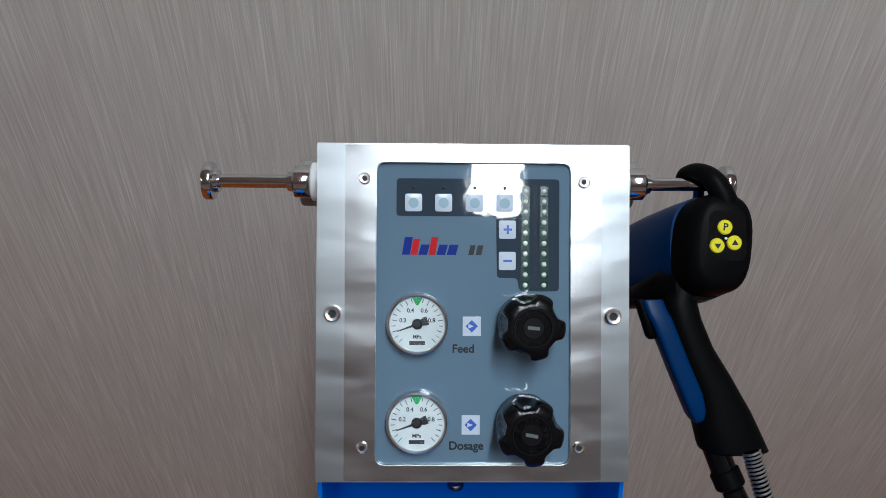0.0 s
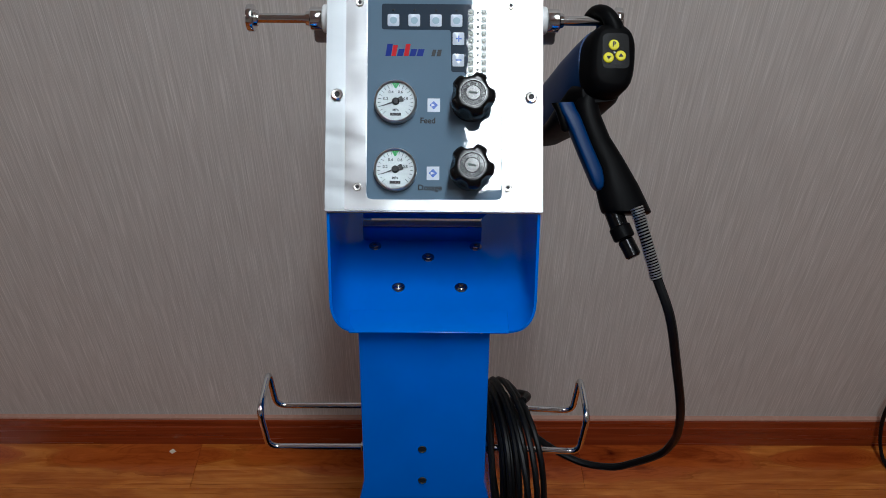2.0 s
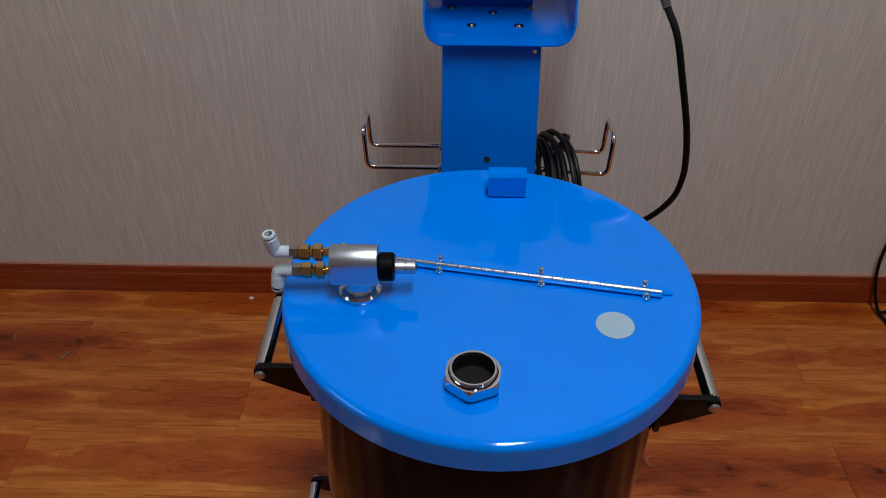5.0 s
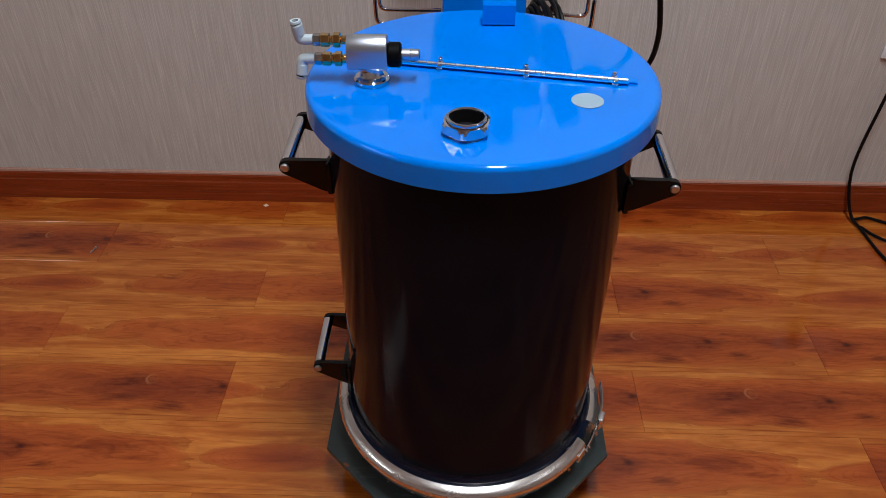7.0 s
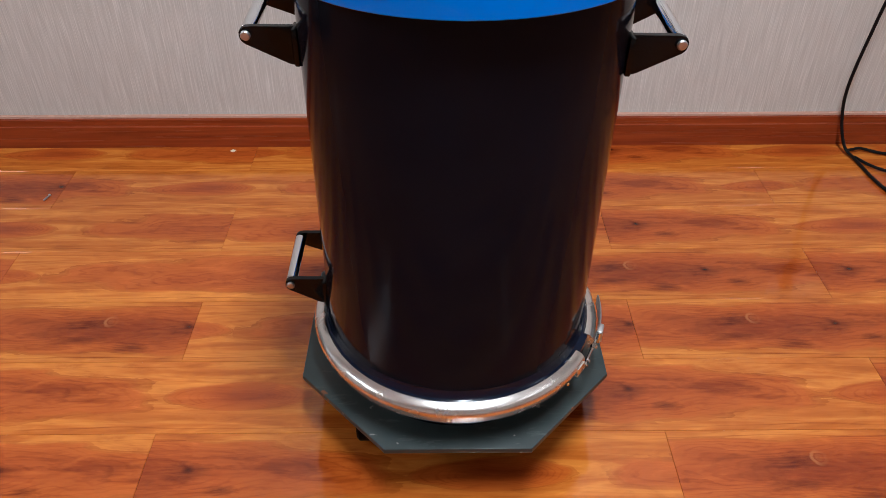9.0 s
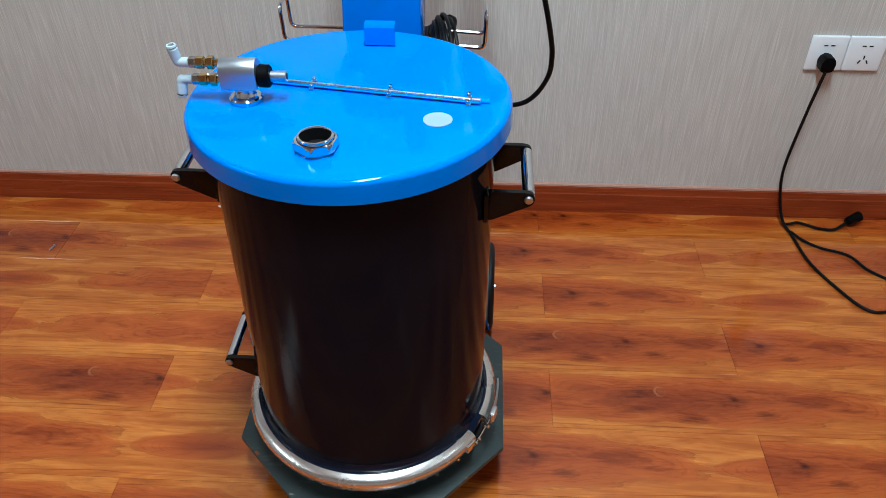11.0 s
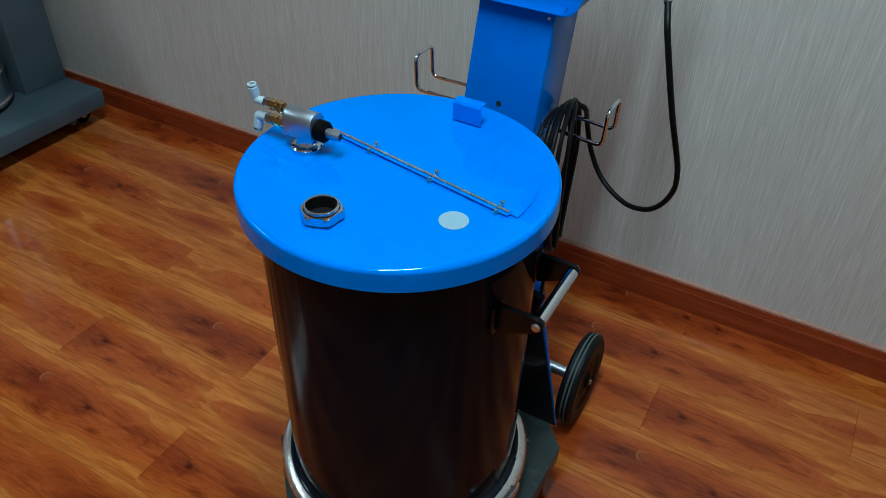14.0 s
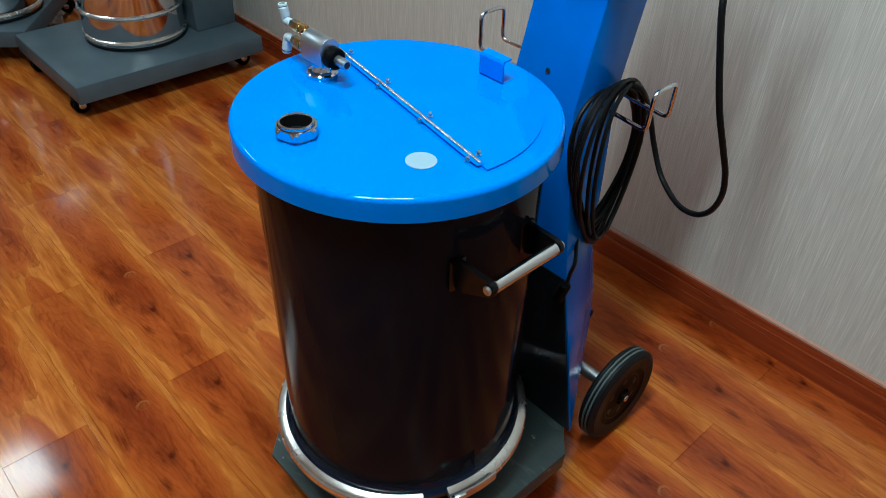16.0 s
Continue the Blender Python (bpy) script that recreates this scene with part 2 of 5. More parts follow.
BLUE = painted("blue_paint", (0.0005, 0.185, 0.78), 0.07, 0.0, 0.05, 0.05, 0.45)
# powder-coat blue of column and tray, darkened for the shade on the tray
BLUE_SHADE = painted("blue_powder_coat_shaded", (0.0005, 0.128, 0.60), 0.2, 0.0, 0.08)
GUN_BLUE = painted("gun_blue_plastic", (0.0006, 0.024, 0.100), 0.34, 0.0, 0.08, 0.1, 0.12)
BODY = painted("dark_drum_enamel", (0.0072, 0.0078, 0.0135), 0.09, 0.0, 0.15, 0.02, 0.055)
NAVY = painted("navy_rim_enamel", (0.003, 0.007, 0.020), 0.12, 0.0, 0.15, spec=0.25)
def worn_deck():
    """Dark paint with scuffs, pale chips and a few rust spots."""
    m = Mat("dark_green_grey_paint", (0.03, 0.042, 0.042), 0.36, 0.0, 0.0, 0.35)
    v = m.coords()
    c = m.ramp(m.noise(v, 11, 4, 0.6), [(0.3, (0.023, 0.033, 0.034)), (0.7, (0.038, 0.052, 0.052))])
    scuff = m.ramp(m.noise(m.coords((14, 70, 14), rot=(0, 0, 0.5)), 1, 4, 0.7, 0.8), [(0.57, (0, 0, 0)), (0.70, (0.55, 0.55, 0.55))])
    c = m.mix(scuff, c, (0.10, 0.115, 0.11))
    chips = m.ramp(m.noise(v, 55, 2, 0.5), [(0.725, (0, 0, 0)), (0.75, (0.8, 0.8, 0.8))])
    c = m.mix(chips, c, (0.28, 0.27, 0.25))
    rust = m.ramp(m.noise(v, 21, 3, 0.6), [(0.69, (0, 0, 0)), (0.72, (1, 1, 1))])
    c = m.mix(rust, c, (0.19, 0.065, 0.024))
    m.colour(c)
    m.rough(m.noise(v, 30, 4), 0.28, 0.46)
    m.bump(m.noise(v, 120, 3), 0.2, 0.0005)
    return m.m


DECK = worn_deck()
GREY_DECK = painted("blue_grey_paint", (0.072, 0.098, 0.120), 0.4, 0.0, 0.12)
BLACK_PANEL = painted("black_gloss_paint", (0.010, 0.011, 0.014), 0.2, 0.2, 0.2)
ALU = satin("brushed_aluminium", (0.58, 0.59, 0.60), 0.23, 0.5, (2, 30, 30))
ALU_V = satin("milled_aluminium", (0.40, 0.42, 0.435), 0.33, 0.35, (30, 2, 2))
PUMP_ALU = metal("anodised_aluminium", (0.50, 0.55, 0.61), 0.36)
CAST = painted("grey_cast_alloy", (0.42, 0.42, 0.41), 0.45, 0.0, 0.08)
SMOKY = plain("smoky_plastic", (0.27, 0.26, 0.25), 0.25)
CHROME = metal("chrome", (0.66, 0.67, 0.69), 0.07)
STEEL = metal("polished_steel", (0.78, 0.77, 0.75), 0.24)
DULL_STEEL = metal("zinc_plated_steel", (0.55, 0.56, 0.57), 0.36)
BRASS = metal("brass", (0.66, 0.47, 0.20), 0.13)
DARK_STEEL = metal("dark_hinge_steel", (0.42, 0.42, 0.41), 0.22)
BLACK = plain("black_plastic", (0.0022, 0.0022, 0.0026), 0.46, spec=0.06)
GLOSS_BLACK = plain("gloss_black_plastic", (0.0030, 0.0030, 0.0034), 0.2, 0.0, 0.05, 0.22)
RUBBER = plain("black_rubber", (0.007, 0.007, 0.008), 0.5, spec=0.2)
TYRE_LINE = plain("grey_tyre_rubber", (0.10, 0.12, 0.115), 0.6)
CABLE = plain("cable_sheath", (0.0035, 0.0035, 0.004), 0.42, spec=0.16)
WHITE_PL = plain("white_plastic", (0.72, 0.74, 0.74), 0.35)
FIT_WHITE = plain("pale_grey_plastic", (0.46, 0.54, 0.58), 0.3)
PLATE_WHITE = plain("outlet_white", (0.80, 0.83, 0.86), 0.3)
STICKER = plain("pale_sticker", (0.29, 0.41, 0.50), 0.45)
FOIL = painted("grey_blue_foil", (0.130, 0.198, 0.270), 0.03, 0.0, 0.05, 0.22, 0.6, 60, (0.01, 0.02))
FOIL_DARK = painted("slate_foil", (0.034, 0.050, 0.072), 0.03, 0.0, 0.05, 0.22, 0.6, 60, (0.01, 0.02))
KEY = plain("pale_key", (0.55, 0.62, 0.72), 0.2)
KEY_BLUE = plain("key_blue_print", (0.05, 0.12, 0.50), 0.3)
INK = plain("black_ink", (0.015, 0.016, 0.018), 0.5)
LOGO_RED = plain("red_print", (0.45, 0.010, 0.018), 0.5, spec=0.1)
LOGO_BLUE = plain("blue_print", (0.008, 0.025, 0.22), 0.5, spec=0.1)
DIAL = plain("dial_white", (0.35, 0.39, 0.40), 0.5)
GREEN = plain("dial_green", (0.012, 0.20, 0.045), 0.4)
# pale LED plastic, whitened further for the lamp's glint on it
LED = plain("pale_led_glint", (0.80, 0.84, 0.80), 0.08, 0.0, 0.05, 0.6)
LED_G = plain("green_led_base", (0.008, 0.040, 0.024), 0.2)
YELLOW = plain("yellow_button", (0.75, 0.68, 0.01), 0.35)
KNOB_TOP = plain("worn_knob_cap", (0.007, 0.007, 0.008), 0.16, spec=0.32)
PAPER = plain("paper_scrap", (0.7, 0.6, 0.45), 0.7)
WALL = wallpaper()
LAM = laminate()
SKIRT = skirting_wood()
# paler than the board: the cap's highlight is in this colour
SKIRT_CAP = plain("skirting_cap", (0.42, 0.24, 0.18), 0.25)
CEIL_WHITE = plain("ceiling_white", (0.64, 0.64, 0.62), 0.8)
FLOOR_JOINT = plain("floor_joint", (0.14, 0.042, 0.012), 0.7)
FRAME_WHITE = plain("white_frame", (0.75, 0.75, 0.74), 0.35)
GLASS = Mat("window_glass", (1, 1, 1), 0.0)
GLASS.b.inputs["Transmission Weight"].default_value = 1.0
GLASS = GLASS.m
LENS = Mat("gauge_glass", (1, 1, 1), 0.02)
LENS.b.inputs["Transmission Weight"].default_value = 1.0
LENS.b.inputs["IOR"].default_value = 1.2
LENS = LENS.m
GLOW = Mat("lamp_diffuser", (0.9, 0.9, 0.9), 0.5)
GLOW.b.inputs["Emission Color"].default_value = (1.0, 0.98, 0.95, 1)
GLOW.b.inputs["Emission Strength"].default_value = 1.0
GLOW = GLOW.m

# ---- mesh helpers ----
I4 = Matrix.Identity(4)


def thing(name, loc, label, category, group="", kind=""):
    e = new(name)
    e.empty_display_size = 0.05
    e.location = loc
    e["base"] = loc
    return tagged(e, label, category, group, kind)


def part(name, bm, material, parent=None, label="", sharp=32):
    """Links a bmesh in world coordinates as one mesh object, under a thing or under a part."""
    me = bpy.data.meshes.new(name)
    bmesh.ops.recalc_face_normals(bm, faces=bm.faces)
    for fc in bm.faces:
        fc.smooth = True
    bm.to_mesh(me)
    bm.free()
    me.set_sharp_from_angle(angle=radians(sharp))
    for mt in material if isinstance(material, (list, tuple)) else [material]:
        me.materials.append(mt)
    ob = new(name, me)
    if parent is not None:
        ob.parent = parent
        if parent.parent is None:
            ob.matrix_parent_inverse = Matrix.Translation(-Vector(parent.location))
    if label:
        ob["label"] = label
    return ob


def box(lo, hi, bev=0.0015, seg=2, m=I4, bm=None):
    bm = bm or bmesh.new()
    c = [(a + b) / 2 for a, b in zip(lo, hi)]
    s = [abs(b - a) for a, b in zip(lo, hi)]
    made = bmesh.ops.create_cube(bm, size=1.0, matrix=m @ Matrix.Translation(c) @ Matrix.Diagonal((*s, 1)))
    if bev > 0:
        edges = list({e for v in made["verts"] for e in v.link_edges})
        bmesh.ops.bevel(bm, geom=edges, offset=min(bev, 0.45 * min(s)), segments=seg, profile=0.5, affect="EDGES")
    return bm


def lathe(profile, seg=48, m=I4, bm=None, closed=False):
    """Turns a profile of (radius, height) round the z axis of m."""
    bm = bm or bmesh.new()
    rings = []
    for r, z in profile:
        if r < 1e-6:
            rings.append([bm.verts.new(m @ Vector((0, 0, z)))])
        else:
            rings.append([bm.verts.new(m @ Vector((r * math.cos(2 * math.pi * k / seg), r * math.sin(2 * math.pi * k / seg), z))) for k in range(seg)])
    pairs = list(zip(rings, rings[1:]))
    if closed:
        pairs.append((rings[-1], rings[0]))
    for a, b in pairs:
        for k in range(seg):
            q = [a[k % len(a)], a[(k + 1) % len(a)], b[(k + 1) % len(b)], b[k % len(b)]]
            q = list(dict.fromkeys(q))
            if len(q) >= 3:
                bm.faces.new(q)
    return bm


def aim(p0, p1):
    """A frame at p0 whose z axis points to p1."""
    d = Vector(p1) - Vector(p0)
    return Matrix.Translation(p0) @ d.to_track_quat("Z", "Y").to_matrix().to_4x4()


def rod(p0, p1, r, seg=20, bev=0.001, bm=None, r1=None):
    L = (Vector(p1) - Vector(p0)).length
    r1 = r if r1 is None else r1
    b = min(bev, r * 0.4, L * 0.3)
    return lathe([(0, 0), (r - b, 0), (r, b), (r1, L - b), (r1 - b, L), (0, L)], seg, aim(p0, p1), bm)


def catmull(pts, n=8):
    p = [Vector(q) for q in pts]
    p = [2 * p[0] - p[1]] + p + [2 * p[-1] - p[-2]]
    out = []
    for i in range(1, len(p) - 2):
        for k in range(n):
            t = k / n
            out.append(0.5 * (2 * p[i] + (p[i + 1] - p[i - 1]) * t + (2 * p[i - 1] - 5 * p[i] + 4 * p[i + 1] - p[i + 2]) * t * t + (3 * p[i] - p[i - 1] - 3 * p[i + 1] + p[i + 2]) * t**3))
    return out + [p[-2]]


def rounded(pts, r=0.01, n=5):
    """A polyline with rounded corners."""
    p = [Vector(q) for q in pts]
    out = [p[0]]
    for a, b, c in zip(p, p[1:], p[2:]):
        u, w = (a - b), (c - b)
        d = min(r, u.length * 0.45, w.length * 0.45)
        s, e = b + u.normalized() * d, b + w.normalized() * d
        for k in range(n + 1):
            t = k / n
            out.append((1 - t) ** 2 * s + 2 * t * (1 - t) * b + t * t * e)
    return out + [p[-1]]


def tube(pts, r, seg=10, bm=None):
    """A round tube along points; r may be a function of the point's number."""
    bm = bm or bmesh.new()
    p = [Vector(q) for q in pts]
    rings, side = [], None
    for i, q in enumerate(p):
        d = (p[min(i + 1, len(p) - 1)] - p[max(i - 1, 0)]).normalized()
        if side is None:
            side = d.orthogonal().normalized()
        side = (side - d * side.dot(d)).normalized()
        up = d.cross(side)
        rr = r(i) if callable(r) else r
        rings.append([bm.verts.new(q + rr * (math.cos(2 * math.pi * k / seg) * side + math.sin(2 * math.pi * k / seg) * up)) for k in range(seg)])
    for a, b in zip(rings, rings[1:]):
        for k in range(seg):
            bm.faces.new((a[k], a[(k + 1) % seg], b[(k + 1) % seg], b[k]))
    bm.faces.new(rings[0][::-1])
    bm.faces.new(rings[-1])
    return bm


def prism(poly, z0, z1, m=I4, bev=0.0, bm=None, seg=2):
    """A polygon in the xy plane of m, raised from z0 to z1, its rims bevelled."""
    bm = bm or bmesh.new()
    lo = [bm.verts.new(m @ Vector((x, y, z0))) for x, y in poly]
    hi = [bm.verts.new(m @ Vector((x, y, z1))) for x, y in poly]
    bot, top = bm.faces.new(lo[::-1]), bm.faces.new(hi)
    n = len(poly)
    for k in range(n):
        bm.faces.new((lo[k], lo[(k + 1) % n], hi[(k + 1) % n], hi[k]))
    if bev > 0:
        bmesh.ops.bevel(bm, geom=list(top.edges) + list(bot.edges), offset=bev, segments=seg, profile=0.5, affect="EDGES")
    return bm


def round_poly(poly, r, n=4):
    """A closed polygon with rounded corners."""
    p = [Vector((*q, 0)) for q in poly]
    out = []
    for i, b in enumerate(p):
        u, w = p[i - 1] - b, p[(i + 1) % len(p)] - b
        d = min(r, u.length * 0.49, w.length * 0.49)
        s, e = b + u.normalized() * d, b + w.normalized() * d
        for k in range(n + 1):
            t = k / n
            q = (1 - t) ** 2 * s + 2 * t * (1 - t) * b + t * t * e
            out.append((q.x, q.y))
    return out


def rect(x0, y0, x1, y1, r=0.0):
    q = [(x0, y0), (x1, y0), (x1, y1), (x0, y1)]
    return round_poly(q, r) if r else q


def disc_poly(r, n=32, cx=0.0, cy=0.0, turn=0.0):
    return [(cx + r * math.cos(2 * math.pi * k / n + turn), cy + r * math.sin(2 * math.pi * k / n + turn)) for k in range(n)]


def frame_bm(outer, inner, z0, z1, m=I4):
    """A flat ring between two polygons of as many corners."""
    bm = bmesh.new()
    n = len(outer)
    v = [[bm.verts.new(m @ Vector((x, y, z))) for x, y in poly] for poly, z in ((outer, z0), (outer, z1), (inner, z1), (inner, z0))]
    for a, b in zip(v, v[1:] + v[:1]):
        for k in range(n):
            bm.faces.new((a[k], a[(k + 1) % n], b[(k + 1) % n], b[k]))
    return bm


def screw_head(m, r, h, parent, material=None, socket=True):
    """A round socket-head screw whose head stands on the xy plane of m."""
    s = part("screw", lathe([(0, h * 0.4), (r * 0.45, h * 0.4), (r * 0.5, h * 0.95), (r * 0.8, h), (r, h * 0.7), (r, 0), (0, 0)] if socket else [(0, h), (r * 0.6, h * 0.92), (r, h * 0.4), (r, 0), (0, 0)], 18, m), material or STEEL, parent)
    return s


def text_bm(body, size, m, depth=0.0002):
    """Lettering in Blender's built-in font, centred on m, as a bmesh."""
    cu = bpy.data.curves.new("lettering", "FONT")
    cu.body, cu.size, cu.extrude, cu.align_x, cu.align_y = body, size, depth, "CENTER", "CENTER"
    cu.offset = size * 0.022
    ob = bpy.data.objects.new("lettering", cu)
    me = ob.to_mesh()
    bm = bmesh.new()
    bm.from_mesh(me)
    ob.to_mesh_clear()
    bpy.data.objects.remove(ob)
    bpy.data.curves.remove(cu)
    bm.transform(m)
    return bm


# ---- room ----
X0, X1, Y0, YW = -4.4, 2.8, -3.6, 0.844
wall_back = tagged(part("wall_back", box((X0 - 0.12, YW, 0), (X1 + 0.12, YW + 0.12, CEIL), 0), WALL), "beige wall with a vertical thread-textured wallpaper", "wall", kind="structure")
tagged(part("wall_right", box((X1, Y0, 0), (X1 + 0.12, YW, CEIL), 0), WALL), "beige textured wallpapered side wall", "wall", kind="structure")
tagged(part("wall_front", box((X0 - 0.12, Y0 - 0.12, 0), (X1 + 0.12, Y0, CEIL), 0), WALL), "beige textured wallpapered wall behind the viewer", "wall", kind="structure")
WY0, WY1, WZ0, WZ1 = 0.46, 0.76, 1.1, 2.0
bm = box((X0 - 0.12, Y0, 0), (X0, WY0, CEIL), 0)
box((X0 - 0.12, WY1, 0), (X0, YW, CEIL), 0, bm=bm)
box((X0 - 0.12, WY0, 0), (X0, WY1, WZ0), 0, bm=bm)
box((X0 - 0.12, WY0, WZ1), (X0, WY1, CEIL), 0, bm=bm)
tagged(part("wall_left", bm, WALL), "beige wallpapered wall with a window opening", "wall", kind="structure")
window = thing("window_1", (X0 - 0.06, (WY0 + WY1) / 2, WZ0), "white framed window with two clear panes", "window", kind="structure")
part("window_frame", frame_bm(rect(WY0, WZ0, WY1, WZ1), rect(WY0 + 0.05, WZ0 + 0.05, WY1 - 0.05, WZ1 - 0.05), -0.03, 0.03, Matrix(((0, 0, 1, X0 - 0.06), (1, 0, 0, 0), (0, 1, 0, 0), (0, 0, 0, 1)))), FRAME_WHITE, window)
part("mullion", box((X0 - 0.085, 0.595, WZ0 + 0.05), (X0 - 0.035, 0.625, WZ1 - 0.05), 0.003), FRAME_WHITE, window)
for a, b in ((WY0 + 0.05, 0.595), (0.625, WY1 - 0.05)):
    p = part("pane", box((X0 - 0.063, a, WZ0 + 0.05), (X0 - 0.057, b, WZ1 - 0.05), 0), GLASS, window)
    p.visible_shadow = False
tagged(part("ceiling", box((X0 - 0.12, Y0 - 0.12, CEIL), (X1 + 0.12, YW + 0.12, CEIL + 0.1), 0), CEIL_WHITE), "plain white painted ceiling", "ceiling", kind="structure")

# skirting: a moulded board, the highlight on its cap painted as a pale line
def skirting(name, p0, p1, inward):
    """A board from p0 to p1 against a wall; inward is the way into the room."""
    a, b, n = Vector((*p0, 0)), Vector((*p1, 0)), Vector((*inward, 0))
    prof = [(0.0, 0.0), (0.012, 0.0), (0.012, 0.058), (0.0105, 0.061), (0.0105, 0.078), (0.008, 0.082), (0.0, 0.082)]
    bm = bmesh.new()
    ends = [[bm.verts.new(q + n * d + Vector((0, 0, z))) for d, z in prof] for q in (a, b)]
    k = len(prof)
    for i in range(k):
        bm.faces.new((ends[0][i], ends[0][(i + 1) % k], ends[1][(i + 1) % k], ends[1][i]))
    bm.faces.new(ends[0])
    bm.faces.new(ends[1][::-1])
    ob = tagged(part(name, bm, SKIRT, None, "", 20), "red-brown wooden skirting board, its cap's highlight painted pale", "skirting board", kind="structure")
    bm = bmesh.new()
    cap = [(0.0, 0.0822), (0.0095, 0.0822), (0.0085, 0.0865), (0.0, 0.088)]
    ends = [[bm.verts.new(q + n * d + Vector((0, 0, z))) for d, z in cap] for q in (a, b)]
    for i in range(4):
        bm.faces.new((ends[0][i], ends[0][(i + 1) % 4], ends[1][(i + 1) % 4], ends[1][i]))
    part("cap_strip", bm, SKIRT_CAP, ob, "cap strip with its highlight painted in pale brown")


skirting("baseboard", (X0 + 0.013, YW), (X1 - 0.013, YW), (0, -1))
skirting("baseboard", (X0, Y0), (X0, YW), (1, 0))
skirting("baseboard", (X1, YW), (X1, Y0), (-1, 0))
skirting("baseboard", (X0 + 0.013, Y0), (X1 - 0.013, Y0), (0, 1))

# ceiling lamps; the added fill lamp at (2.0, -2.6) gets the same fixture
for lx, ly, lw, ll, _ in LAMPS:
    lamp = thing("ceiling_lamp", (lx, ly, CEIL), "flat white rectangular ceiling panel lamp", "lamp", "ceiling lamps")
    w, l = lw / 2, ll / 2
    part("frame", frame_bm(rect(lx - w, ly - l, lx + w, ly + l), rect(lx - w + 0.012, ly - l + 0.012, lx + w - 0.012, ly + l - 0.012), CEIL - 0.03, CEIL - 0.002), FRAME_WHITE, lamp)
    part("diffuser", box((lx - w + 0.012, ly - l + 0.012, CEIL - 0.024), (lx + w - 0.012, ly + l - 0.012, CEIL - 0.018), 0), GLOW, lamp)

# ---- wall sockets and their cord ----
for i in range(2):
    ox = 0.938 + 0.0875 * i
    so = thing("power_outlet", (ox + 0.043, YW, 0.426), "white five-hole wall outlet" + (" with a black plug in it" if i == 0 else ", unused"), "outlet", "wall outlets")
    part("plate", box((ox, YW - 0.009, 0.430), (ox + 0.086, YW - 0.0002, 0.516), 0.004, 3), PLATE_WHITE, so)
    for dx, dz, w, h, tilt in ((-0.008, 0.020, 0.0045, 0.0014, 0), (0.008, 0.020, 0.0045, 0.0014, 0), (0, -0.008, 0.0015, 0.0045, 0), (-0.009, -0.019, 0.0015, 0.0045, 30), (0.009, -0.019, 0.0015, 0.0045, -30)):
        mm = Matrix.Translation((ox + 0.043 + dx, YW - 0.0094, 0.473 + dz)) @ pose(0, 0, 0, 0, tilt, 0)
        part("slot", box((-w, -0.0006, -h), (w, 0.001, h), 0, m=mm), INK, so)
cord = thing("extension_cable", (0.97, YW - 0.02, 0.42), "black extension cable plugged in the outlet, trailing on the floor", "cable")
part("plug", prism(round_poly([(-0.014, -0.018), (0.014, -0.018), (0.017, 0.003), (0.010, 0.018), (-0.010, 0.018), (-0.017, 0.003)], 0.005), 0, 0.030, Matrix.Translation((0.979, YW - 0.0095, 0.457)) @ pose(0, 0, 0, 90), 0.003), BLACK, cord)
main = catmull([(0.977, 0.806, 0.44), (0.972, 0.806, 0.40), (0.968, 0.815, 0.322), (0.958, 0.818, 0.173), (0.969, 0.815, 0.085), (0.985, 0.79, 0.02), (0.999, 0.746, 0.006), (1.010, 0.632, 0.005), (1.047, 0.53, 0.005), (1.084, 0.465, 0.005), (1.13, 0.455, 0.005), (1.25, 0.5, 0.005), (1.38, 0.58, 0.005), (1.45, 0.52, 0.005), (1.40, 0.40, 0.005), (1.27, 0.36, 0.005)])
part("lead", tube(main, 0.0040, 8), CABLE, cord)
part("lead", tube(catmull([(0.990, 0.785, 0.010), (1.010, 0.790, 0.010), (1.03, 0.797, 0.009), (1.055, 0.79, 0.006), (1.081, 0.777, 0.006), (1.115, 0.772, 0.007), (1.141, 0.785, 0.012), (1.16, 0.797, 0.018)]), 0.0038, 8), CABLE, cord)
part("socket_end", rod((1.155, 0.794, 0.018), (1.195, 0.815, 0.024), 0.011, 16, 0.003, r1=0.014), BLACK, cord, "black moulded socket end")
part("lead", tube(catmull([(0.999, 0.755, 0.009), (1.02, 0.72, 0.008), (1.056, 0.692, 0.006), (1.117, 0.663, 0.006), (1.150, 0.601, 0.006), (1.22, 0.56, 0.006), (1.34, 0.60, 0.006)]), 0.0038, 8), CABLE, cord)

# ---- trolley that carries the hopper ----
trolley = thing("hopper_trolley", (0, 0.1, 0), "blue and dark grey hopper trolley with rubber wheels and cable rack", "trolley")
octagon = [(-0.110, -0.198), (0.098, -0.198), (0.228, -0.058), (0.228, 0.192), (0.098, 0.33), (-0.105, 0.33), (-0.243, 0.192), (-0.243, -0.058)]
deck = part("deck", prism(octagon, 0.107, 0.117, bev=0.0015), DECK, trolley, "dark green-grey octagonal steel deck, chipped at its rim")
for (xa, ya), (xb, yb) in (((0.228, 0.020), (0.228, 0.190)), ((-0.243, 0.190), (-0.243, 0.020)), ((0.226, 0.194), (0.100, 0.328)), ((-0.241, 0.194), (-0.107, 0.328))):
    d = (Vector((xb, yb, 0)) - Vector((xa, ya, 0)))
    mm = Matrix.Translation((xa, ya, 0)) @ Matrix.Rotation(math.atan2(d.y, d.x), 4, "Z")
    part("deck_flange", box((0, 0, 0.080), (d.length, 0.004, 0.1068), 0.001, m=mm), DECK, deck)
CX = 0.005
